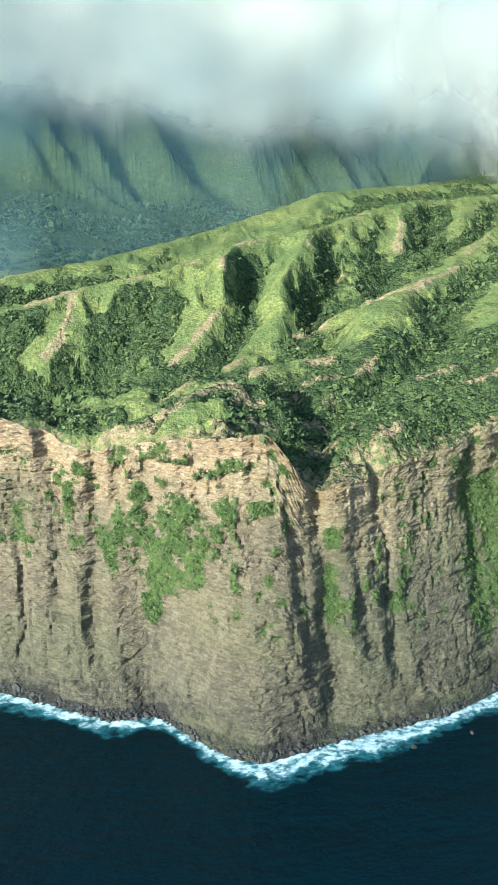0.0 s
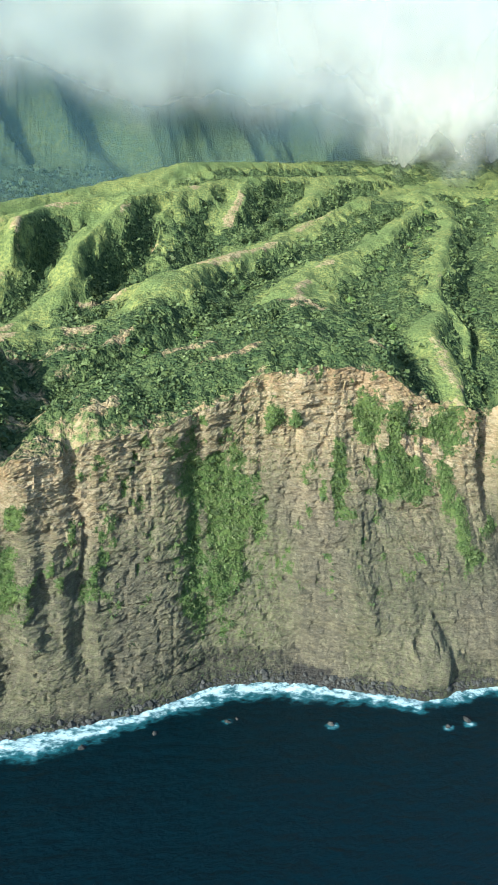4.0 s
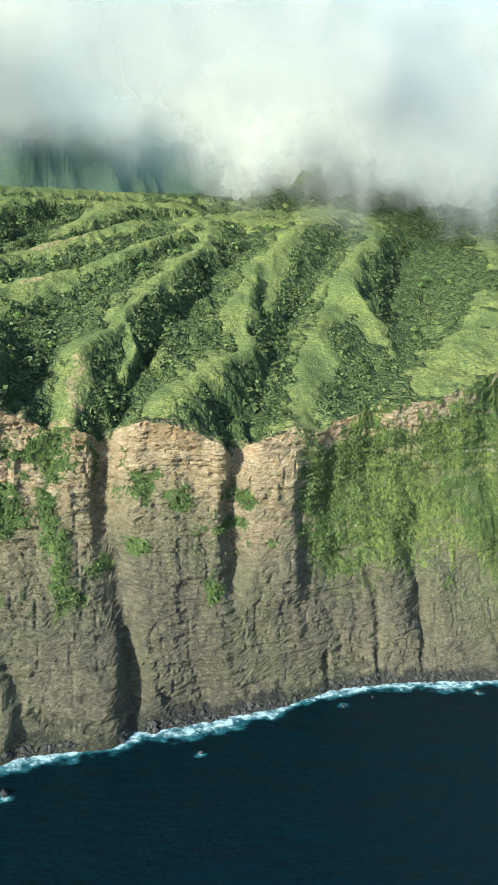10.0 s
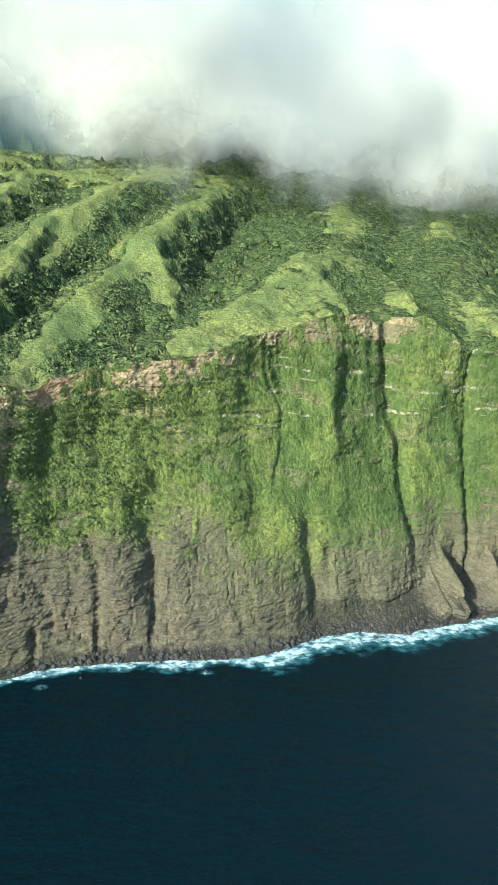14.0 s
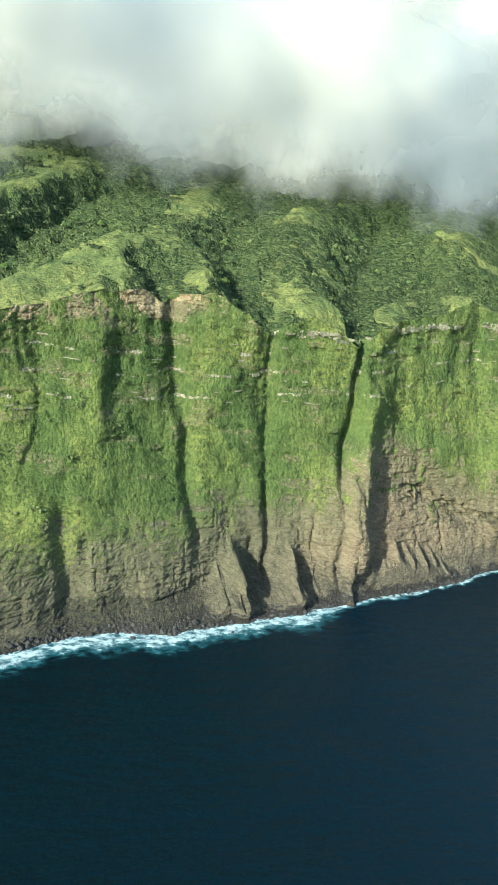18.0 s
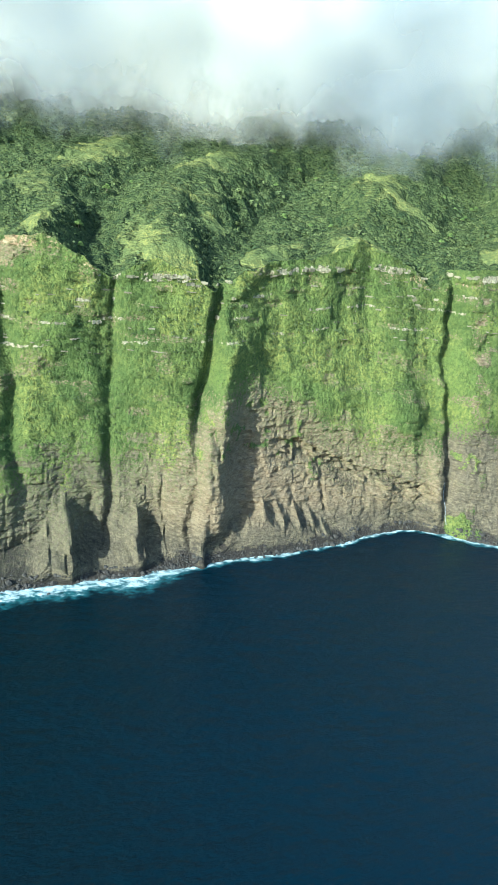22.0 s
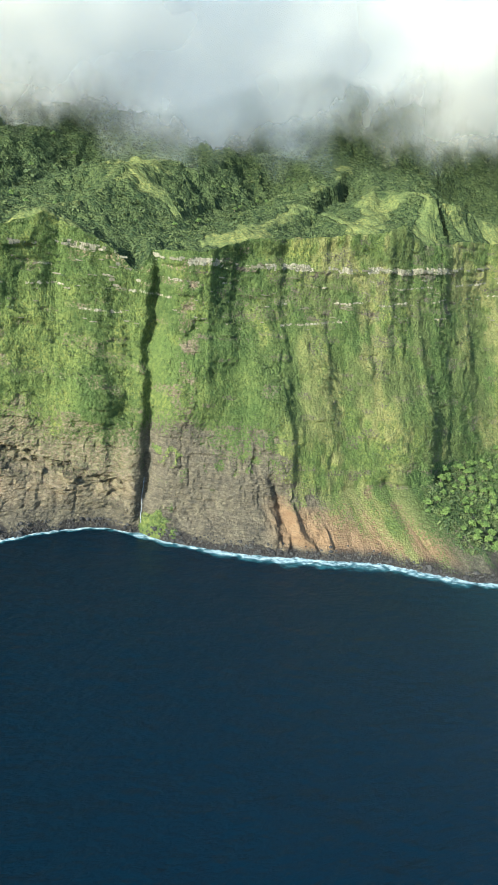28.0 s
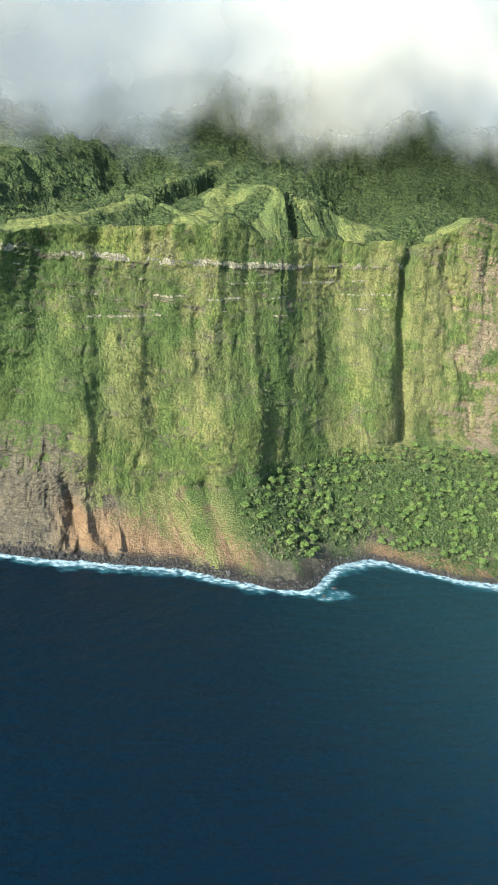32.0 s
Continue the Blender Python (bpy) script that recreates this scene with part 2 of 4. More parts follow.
valley((640, 690, 242), (580, 600, 212), (541, 530, 175), (515, 480, 163), (488, 425, 149), (470, 385, 136), (448, 346, 119), (442, 332, 113))
valley((760, 740, 245), (700, 660, 216), (663, 599, 198), (640, 535, 176), (628, 499, 170), (600, 452, 159), (565, 412, 152), (525, 385, 139), (512, 366, 135))
valley((900, 690, 246), (850, 620, 226), (819, 556, 208), (803, 500, 189), (786, 440, 180), (768, 402, 164))
valley((735, 480, 188), (726, 440, 180), (724, 412, 174))
valley((1050, 700, 248), (980, 595, 219), (940, 538, 202), (906, 480, 187), (881, 422, 175), (868, 398, 160))
valley((1020, 540, 206), (965, 500, 197), (935, 478, 190))
valley((1260, 690, 254), (1176, 587, 227), (1122, 520, 208), (1086, 472, 198), (1068, 440, 180), (1058, 425, 170))
valley((1330, 660, 264), (1270, 580, 242), (1226, 520, 224), (1190, 480, 212))
valley((1366, 560, 258), (1366, 524, 248), (1364, 506, 232))
valley((1400, 548, 258), (1404, 524, 244), (1408, 512, 234))
valley((1560, 720, 268), (1500, 620, 256), (1466, 580, 250), (1440, 570, 250))
valley((1759, 720, 290), (1592, 600, 262), (1530, 556, 250), (1508, 528, 243))


def lines_near(px, py, lines):
    """The distance to the nearest of the lines, and how far the lines round about stand above or below the swell of the land."""
    best, rise, weight = np.full(px.shape, 1e9), np.zeros(px.shape), np.full(px.shape, 1e-7)
    for pts in lines:
        for (ax, ay, az), (bx, by, bz) in zip(pts[:-1], pts[1:]):
            dx, dy = bx - ax, by - ay
            t = np.clip(((px - ax) * dx + (py - ay) * dy) / (dx * dx + dy * dy), 0, 1)
            d = (px - ax - t * dx) ** 2 + (py - ay - t * dy) ** 2
            lift = [float(z - envelope(np.array(x * 1.0), np.array(y * 1.0))) for x, y, z in ((ax, ay, az), (bx, by, bz))]
            w = math.hypot(dx, dy) / 30 / (d + 60) ** 2
            rise, weight = rise + w * (lift[0] + (lift[1] - lift[0]) * t), weight + w
            best = np.minimum(best, d)
    return np.sqrt(best), rise / weight


def hills(x, y):
    """Height inland, the share of the way from crest to valley floor, and the distance from the crest."""
    wx = x + 6 * fbm(x / 34, y / 34, 1, 3)
    wy = y + 6 * fbm(x / 34, y / 34, 5, 3)
    (dr, up), (dv, down) = lines_near(wx, wy, CRESTS), lines_near(wx, wy, VALLEYS)
    share = dr / (dr + dv + 1e-6)
    # slopes are cut by small gullies of their own
    side = ridged((wx + 10 * fbm(x / 20, y / 20, 7, 2)) / 22, (wy + 10 * fbm(x / 20, y / 20, 9, 2)) / 22, 2, 3) - 0.55
    drop = np.maximum((up - down) * 1.3, 4 + 0.16 * (dr + dv))
    fall = 0.62 * share + 0.38 * share * share * (3 - 2 * share)
    z = envelope(x, y) + up - drop * fall + side * np.clip(0.55 * drop, 4, 19) * np.clip(share * (1.15 - share) * 3.2, 0.05, 1) + 1.6 * fbm(x / 9, y / 9, 3, 3)
    # the wide valley and the fluted mountain behind it
    west = smooth(10, -75, x - np.interp(y, [640, 690, 751, 805, 857, 910, 1000, 1120, 1300, 1500, 1700], [-340, -130, 20, 98, 175, 288, 448, 590, 760, 1200, 1700])) * smooth(600, 680, y)
    floor_z = 146 + 0.085 * (y - 850) + 5 * fbm(x / 60, y / 60, 4, 3)
    wall = y - 1580 + 0.30 * np.clip(x, -300, 900)
    wall = 0.5 * (wall + np.sqrt(wall * wall + 70 ** 2))
    flute = ridged((x + 0.42 * y + 14 * fbm(x / 120, y / 120, 3, 2)) / 66, y / 1400, 6, 2) ** 1.3
    floor_z = floor_z + 420 * (1 - np.exp(-wall * 1.0 / 420)) + (flute - 0.45) * np.clip(wall * 1.2, 0, 100) * smooth(620, 260, wall)
    z = z - np.clip(y - 1150, 0, 900) * 0.55 * smooth(1000, 1250, x)
    return z * (1 - west) + floor_z * west, share, dr


# ---- columns of the land ----
XS = np.concatenate([np.linspace(-900, -90, 50, endpoint=False), np.arange(-90, 1650, 1.4), np.arange(1650, 2100, 6.0), np.linspace(2100, 2600, 20)])
NV = 210
YS, (YT, ZT) = shore(XS), top_edge(XS)
YT = YT + 2.5 * fbm(XS / 14, XS * 0, 7, 3)
band_z = line([(700, 158), (820, 166), (985, 184), (1150, 188), (1300, 202), (1420, 215), (1490, 226), (1700, 240)])
ZT = np.where(XS > 1150, np.minimum(ZT, band_z(XS) + 22 + 30 * smooth(1335, 1250, XS) + 34 * smooth(1505, 1590, XS) + 4 * fbm(XS / 30, XS * 0, 3, 2)), ZT)
ZT = ZT + 1.6 * fbm(XS / 6, XS * 0 + 3, 8, 3)
FY, FZ = YS + foot_d(XS), foot_z(XS)

GULLIES = [(112, 117, 6, 7.5, 0.12, 1.0), (376, 386, 11, 7, 0.0, 1.0), (444, 440, 8, 6, 0.45, 1.0), (548, 556, 7, 10, 0.15, 0.6), (731, 750, 6, 5, 0.2, 1.0),
           (804, 797, 4.5, 3.4, 0.1, 1.0), (870, 848, 10, 4.6, 0.0, 1.0), (888, 878, 6, 14, 0.0, 0.7), (1068, 1060, 12, 6, 0.0, 1.0), (1118, 1128, 3, 17, 0.4, 1.0),
           (787, 789, 8, 6, 0.08, 0.2), (829, 830, 8, 6, 0.08, 0.18), (1500, 1506, 6, 6, 0.2, 1.0), (300, 308, 6, 12, 0.3, 0.95), (-12, -8, 5, 6, 0.25, 1.0), (8, 5, 6, 6, 0.25, 0.95), (34, 40, 6, 16, 0.3, 0.9), (218, 226, 4, 18, 0.1, 0.85),
           (620, 630, 4, 9, 0.3, 0.95), (660, 664, 5, 6, 0.0, 0.4), (1290, 1300, 3, 16, 0.2, 0.7),
           (92, 104, 4, 3, 0.45, 0.8), (125, 138, 3.2, 3.5, 0.3, 0.66), (140, 156, 3.0, 3.5, 0.2, 0.55), (200, 214, 2.5, 6, 0.4, 0.9), (1122, 1166, 9, 5, 0.03, 0.2), (1262, 1268, 8, 8, 0.05, 0.2)]


SPURS = [(772, 40, 0.80, 1.5), (760, 26, 0.8, 1.4), (815, 35, 0.75, 1.5), (804, 22, 0.7, 1.3), (327, 35, 0.85, 1.3), (314, 26, 0.8, 1.3), (339, 22, 0.8, 1.3), (882, 20, 0.95, 1.2), (893, 27, 0.95, 1.2), (904, 32, 0.95, 1.3),
         (917, 29, 0.95, 1.3), (930, 27, 0.95, 1.3), (942, 24, 0.95, 1.3), (953, 17, 0.95, 1.3), (1168, 40, 0.5, 1.4), (1150, 30, 0.4, 1.2), (1190, 24, 0.4, 1.2), (398, 20, 0.6, 1.2)]


FOLDS = [(1100, 1088, 13, 38, 44, 0.42, 1.1), (1203, 1206, 5, 40, 24, 0.32, 0.62), (545, 552, 8, 30, 12, 0.12, 0.65), (684, 683, 6, 26, 15, 0.5, 0.92), 
         (474, 472, 6, 24, 10, 0.40, 0.92), (380, 381, 9, 26, 6, 0.03, 0.3), (294, 294, 4, 18, 6, 0.18, 0.36), (96, 98, 4, 22, 6, 0.25, 0.7), 
         (137, 141, 2.6, 14, 7, 0.2, 0.62), (154, 158, 2, 12, 6, 0.2, 0.5), (958, 964, 5, 50, 24, 0.45, 0.95), (1018, 1020, 4, 30, 20, 0.4, 0.8), 
         (640, 646, 2.5, 24, 12, 0.1, 0.5), (878, 858, 14, 8, 30, 0.10, 0.80), (1285, 1350, 7, 60, 120, 0.30, 1.02), (1300, 1306, 5, 40, 30, 0.05, 0.42), 
         (1172, 1160, 5, 36, 22, 0.2, 0.7), (1478, 1476, 6, 40, 20, 0.25, 0.95), (1345, 1352, 5, 30, 20, 0.55, 0.95)]
FOLDS2 = [(772, 773, 18, 9, 7, 0.07, 0.15), (815, 816, 15, 9, 7, 0.07, 0.12), (864, 853, 11, 9, 7, 0.02, 0.5), (330, 331, 11, 12, 7, 0.06, 0.12), 
         (312, 313, 7, 10, 8, 0.06, 0.08), (756, 757, 7, 8, 8, 0.07, 0.08)]


def face(x, ys, yt, zt, fy, fz, v):
    """A point of the cliff's face at the share v of its height: y, z."""
    z = -4 + (zt + 4) * v
    low = np.clip(z / fz, -0.5, 1)
    high = np.clip((z - fz) / (zt - fz), 0, 1)
    lean = high + 0.10 * np.sin(math.pi * high) - 0.05 * np.sin(2 * math.pi * high)
    y = ys + (fy - ys) * low ** 1.0 + (yt - fy) * lean * (z > fz)
    ends = smooth(0, 0.10, v)
    crown = smooth(1.0, 0.93, v)
    wob = x + 9 * fbm(x / 50, z / 38, 9, 3) + 0.10 * z
    veg = cover(x, z)
    amp = 1 - 0.72 * veg
    y = y - ends * crown * veg * (4.5 * fbm((wob + 0.25 * z) / 27, z / 46, 11, 2) + 1.2 * fbm(wob / 7, z / 9, 4, 2))
    broad = fbm(wob / 55, z / 130, 0, 2)
    ribs = ridged(wob / 27, z / 95, 0, 3) - 0.55
    fine = ridged(wob / 8.5, z / 26, 3, 3) - 0.55
    cuts = smooth(0.80, 0.97, ridged(wob / 31 + 4.4, z / 150, 7, 1)) * smooth(0.35, 0.6, vnoise(x / 40, z / 33, 6))
    y = y - ends * (0.35 + 0.65 * crown) * (3.4 * broad + amp * (2.3 * ribs + 1.3 * fine) + 1.2 * fbm(wob / 17, z / 15, 5, 3)) + ends * 3.0 * cuts * (1 - 0.6 * veg)
    # lava beds, each standing out by its own measure
    bed = z + 1.5 * fbm(x / 70, z / 90, 4, 2)
    thick_bed, thin_bed = np.floor(bed / 3.1), np.floor(bed / 1.25)
    y = y - ends * (1 - 0.5 * veg) * (1.7 * (vnoise(x / 24, thick_bed * 3.7, 5) - 0.5) + 1.35 * (vnoise(x / 12, thin_bed * 5.3, 8) - 0.5))
    y = y + ends * (0.75 * fbm(x / 2.9, z / 2.0, 6, 2) + 0.7 * fbm(x / 8, z / 6, 2, 3)) * (1 - 0.3 * veg)
    y = y + ends * 1.0 * smooth(0.78, 0.98, ridged(wob / 6.5, z / 17, 10, 1)) * (1 - 0.6 * veg)
    # the pale bed of columns below the brink
    bed_z = band_z(x) + 1.2 * fbm(x / 20, x * 0, 4, 2)
    y = y - 0.9 * smooth(3.6, 2.4, np.abs(z - bed_z)) * (x > 800) * (x < 1500) * (0.6 + 0.5 * vnoise(x / 1.9, z / 30, 9))
    # undercut bay and rock spurs at the foot
    y = y + 6 * smooth(880, 905, x) * smooth(1052, 1035, x) * smooth(88, 60, z + 10 * np.sin(x / 30)) * ends
    eave = 64 - 0.27 * (x - 930) + 3.5 * fbm(x / 11, x * 0, 6, 3)
    y = y + 5.5 * smooth(1.0, -0.6, z - eave) * smooth(-18, -7, z - eave) * smooth(905, 930, x) * smooth(1056, 1046, x) * smooth(0.30, 0.55, vnoise(x / 9, z / 3.4, 5) * 0.6 + vnoise(x / 3.5, z / 1.9, 7) * 0.4)
    for x0, z0, steep, flank in SPURS:
        out = np.maximum(0, (steep * (z0 - z) - flank * np.abs(x - x0 + 2.2 * fbm(z / 7, z * 0 + x0, 3, 3))) * (1 + 0.5 * fbm(x / 3, z / 9, 4, 2))) * smooth(-6, 3, z)
        y = np.where(out > 0, np.maximum(np.minimum(y, ys + 3 + 0.34 * z), y - out), y)
    y = y + 5 * (ridged(wob / 11, z / 70, 8, 3) - 0.5) * smooth(1, 7, z) * smooth(48, 32, z) * smooth(1110, 1145, x) * smooth(1330, 1300, x)
    for x_top, x_low, bulge, rise_w, drop_w, v0, v1 in FOLDS + FOLDS2:
        d = x - (x_low + (x_top - x_low) * v + min(7.0, drop_w * 0.6) * fbm(z / 26, z * 0 + x_top, 3, 3))
        shape = np.where(d < 0, np.exp(-(d / rise_w) ** 2), smooth(drop_w, 0, d))
        y = y - bulge * shape * smooth(v0 - 0.1, v0 + 0.1, v) * smooth(v1 + 0.1, v1 - 0.1, v)
    for x_top, x_low, depth, width, v0, v1 in GULLIES:
        mid = x_low + (x_top - x_low) * v + 4.0 * fbm(z / 24, z * 0 + x_top, 2, 3)
        near = np.exp(-((x - mid) / width) ** 2)
        near = near * (smooth(v0 - 0.08, v0 + 0.1, v) if v0 > 0 else 0.35 + 0.65 * smooth(0, 0.2, v)) * (1 if v1 >= 1 else smooth(v1 + 0.1, v1 - 0.1, v))
        y = y + depth * near
    return y, z


PATCHES = [(1, 107, 5, 5), (-5, 84, 3, 16), (50, 93, 7, 8), (44, 82, 8, 10), (40, 70, 7, 10), (37, 58, 5, 10), (34, 46, 4, 8), (57, 82, 4, 5), (53, 70, 4, 6), (30, 97, 5, 5), (28, 88, 4, 7), (20, 80, 4, 9), (15, 68, 4, 8), (67, 97, 5, 5), (64, 86, 4, 5), (84, 101, 5, 3),
           (119, 86, 4, 6), (118, 56, 5, 14), (223, 60, 11, 34), (214, 84, 8, 18), (240, 72, 5, 14), (234, 116, 4, 7), (247, 122, 5, 8), (258, 122, 3, 5)]
PATCHES2 = [(283, 92, 4, 16), (300, 124, 8, 14), (316, 94, 13, 12), (330, 88, 8, 10), (348, 88, 5, 14), (342, 118, 12, 10), (316, 122, 6, 9), (354, 68, 4, 14), (370, 66, 7, 4), (359, 54, 5, 3), (393, 104, 7, 8), (412, 98, 7, 5), (430, 56, 4, 5),
            (449, 97, 6, 4), (440, 84, 9, 3), (392, 76, 5, 4), (505, 98, 8, 18), (527, 88, 10, 22), (550, 82, 10, 20), (495, 78, 5, 10), (1071, 9, 9, 8), (1251, 24, 6, 15), (207, 70, 9, 36), (228, 76, 10, 36)]


def cover(x, z):
    """How far plants cover the face."""
    edge = veg_z(x) + 16 * fbm(x / 26, z / 60, 10, 3)
    base = smooth(-40, 22, z - edge) * smooth(462, 488, x + 9 * fbm(z / 20, z * 0, 5, 2))
    rough = 0.9 * fbm(x / 5, z / 5, 8, 3) + 0.7 * fbm(x / 13, z / 24, 2, 2)
    patch = np.zeros(np.shape(x))
    for cx, cz, rx, rz in PATCHES + PATCHES2:
        patch = np.maximum(patch, smooth(1.65, 0.30, np.hypot((x - cx) / rx, (z - cz) / rz) + rough))
    sprinkle = 0.72 * smooth(0.56, 0.74, vnoise(x / 5, z / 7, 11) * 0.6 + vnoise(x / 2.2, z / 3, 8) * 0.4) * smooth(18, 60, z) * smooth(0.25, 0.55, vnoise(x / 40, z / 40, 4))
    holes = smooth(0.66, 0.78, vnoise(x / 16, z / 5, 7))
    lower = 0.6 * smooth(0.58, 0.7, vnoise(x / 9, z / 16, 11)) * smooth(540, 620, x) * smooth(-38, -8, z - edge)
    beds = smooth(0.46, 0.62, vnoise(x / 12, z / 2.8, 3)) * smooth(1095, 1120, x) * smooth(1430, 1360, x) * smooth(-52, -36, z - band_z(x)) * smooth(4, -2, z - band_z(x))
    below = z - top_edge(x)[1]
    crag = smooth(-20, -7, below) * smooth(475, 500, x) * smooth(800, 720, x) * smooth(0.26, 0.44, vnoise(x / 9, z / 12, 5) * 0.7 + vnoise(x / 3, z / 4, 2) * 0.3)
    base = base * (1 - 0.45 * holes) * (1 - 0.4 * beds) * (1 - 0.85 * crag)
    base = base * (1 - 0.62 * smooth(1500, 1590, x) * smooth(0.40, 0.62, 0.5 * vnoise(x / 25, z / 30, 2) + 0.5 * vnoise(x / 18, z / 3.5, 6)))
    rib = smooth(13, 6, np.abs(x - 1087 - 0.06 * (z - 120) + 5 * fbm(z / 14, z * 0, 4, 2))) * smooth(72, 95, z) * smooth(188, 168, z)
    base = base * (1 - 0.48 * rib * smooth(0.2, 0.6, vnoise(x / 5, z / 5, 9)))
    return np.clip(np.maximum.reduce([base, patch, sprinkle, lower]), 0, 1)


V = np.linspace(0, 1, NV)[None, :]
XC = np.repeat(XS[:, None], NV, 1)
CY, CZ = face(XC, YS[:, None], YT[:, None], ZT[:, None], FY[:, None], FZ[:, None], np.repeat(V, len(XS), 0))
CVEG = cover(XC, CZ)
CHIP = np.random.RandomState(5).uniform(-1, 1, CY.shape)
CY[:, 3:-1] += 0.34 * CHIP[:, 3:-1] * (1 - 0.75 * CVEG[:, 3:-1])

# inland rows, close together near the edge
STEP = np.concatenate([np.arange(0, 420, 2.8), 420 + np.cumsum(np.geomspace(3.2, 46, 86))])
XG = np.repeat(XS[:, None], len(STEP), 1)
YG = CY[:, -1:] + STEP[None, :]
GZ, GSHARE, GDR = hills(XG, YG)
GZ = GZ + (CZ[:, -1:] - GZ[:, :1]) * np.exp(-STEP[None, :] / 26)

scrub_shade_mask = smooth(0.30, 0.60, GSHARE + 0.30 * fbm(XG / 26, YG / 26, 8, 3) + 0.16 * smooth(300, 460, XG) + 0.5 * smooth(1300, 1420, XG) * smooth(30, 70, STEP[None, :])) * 0.95
scrub_shade_mask = np.maximum(scrub_shade_mask, 0.9 * smooth(0.30, 0.55, vnoise(XG / 17, YG / 15, 5)) * smooth(125, 100, XG) * smooth(455, 435, YG) * smooth(3, 10, STEP[None, :]))
# scrub added here to put the low valley's shade into its colour
scrub_shade_mask = np.maximum(scrub_shade_mask, 0.9 * smooth(95, 50, XG) * smooth(425, 445, YG) * smooth(545, 505, YG))
# more scrub where the ground falls towards +x, less where it rises
fall_x = -np.gradient(GZ, axis=0) / np.gradient(XS)[:, None]
fall_x = 0.25 * (np.roll(fall_x, 2, 0) + np.roll(fall_x, -2, 0) + np.roll(fall_x, 2, 1) + np.roll(fall_x, -2, 1))
scrub_shade_mask = np.clip(scrub_shade_mask + (0.50 * smooth(0.05, 0.5, fall_x) - 0.42 * smooth(0.02, 0.40, -fall_x) * smooth(0.93, 0.7, GSHARE)) * smooth(900, 700, XG), 0, 0.95)
scrub_shade_mask = np.maximum(scrub_shade_mask, smooth(1.25, 0.75, np.hypot((XG - 225) / 125, (YG - 390) / 75)) * 0.9)
scrub_shade_mask = np.maximum(scrub_shade_mask, smooth(900, 1100, YG) * (0.8 - 0.15 * smooth(1420, 1560, YG + 0.3 * XG) * smooth(1300, 900, XG)))
# upland scrub, thickened also to darken these hills in place of cloud shade
scrub_shade_mask = np.clip(scrub_shade_mask + 0.62 * smooth(620, 800, XG) * smooth(15, 50, STEP[None, :]) * smooth(0.15, 0.45, vnoise(XG / 45, YG / 45, 6)), 0, 0.97)
scrub_shade_mask = np.maximum(scrub_shade_mask, (0.40 + 0.2 * fbm(XG / 18, YG / 18, 3, 3)) * smooth(560, 760, XG) * smooth(6, 22, STEP[None, :]))
GZ = GZ + scrub_shade_mask * (2.6 * (vnoise(XG / 5.5, YG / 5.5, 2) - 0.5) + 3.0 * (vnoise(XG / 12, YG / 12, 7) - 0.5)) * smooth(2, 12, STEP[None, :])


def grid_mesh(name, X, Y, Z, rounded=True, **masks):
    """One sheet from rows of places, with masks as attributes."""
    n, m = X.shape
    me = bpy.data.meshes.new(name)
    idx = np.arange(n * m).reshape(n, m)
    quads = np.stack([idx[:-1, :-1], idx[1:, :-1], idx[1:, 1:], idx[:-1, 1:]], -1).reshape(-1)
    me.vertices.add(n * m)
    me.vertices.foreach_set("co", np.stack([X, Y, Z], -1).astype(np.float32).reshape(-1))
    count = (n - 1) * (m - 1)
    me.loops.add(count * 4)
    me.loops.foreach_set("vertex_index", quads.astype(np.int32))
    me.polygons.add(count)
    me.polygons.foreach_set("loop_start", np.arange(0, count * 4, 4, dtype=np.int32))
    me.polygons.foreach_set("use_smooth", np.full(count, rounded, dtype=bool))
    for key, values in masks.items():
        me.attributes.new(key, "FLOAT", "POINT").data.foreach_set("value", values.astype(np.float32).reshape(-1))
    me.update(calc_edges=True)
    return me


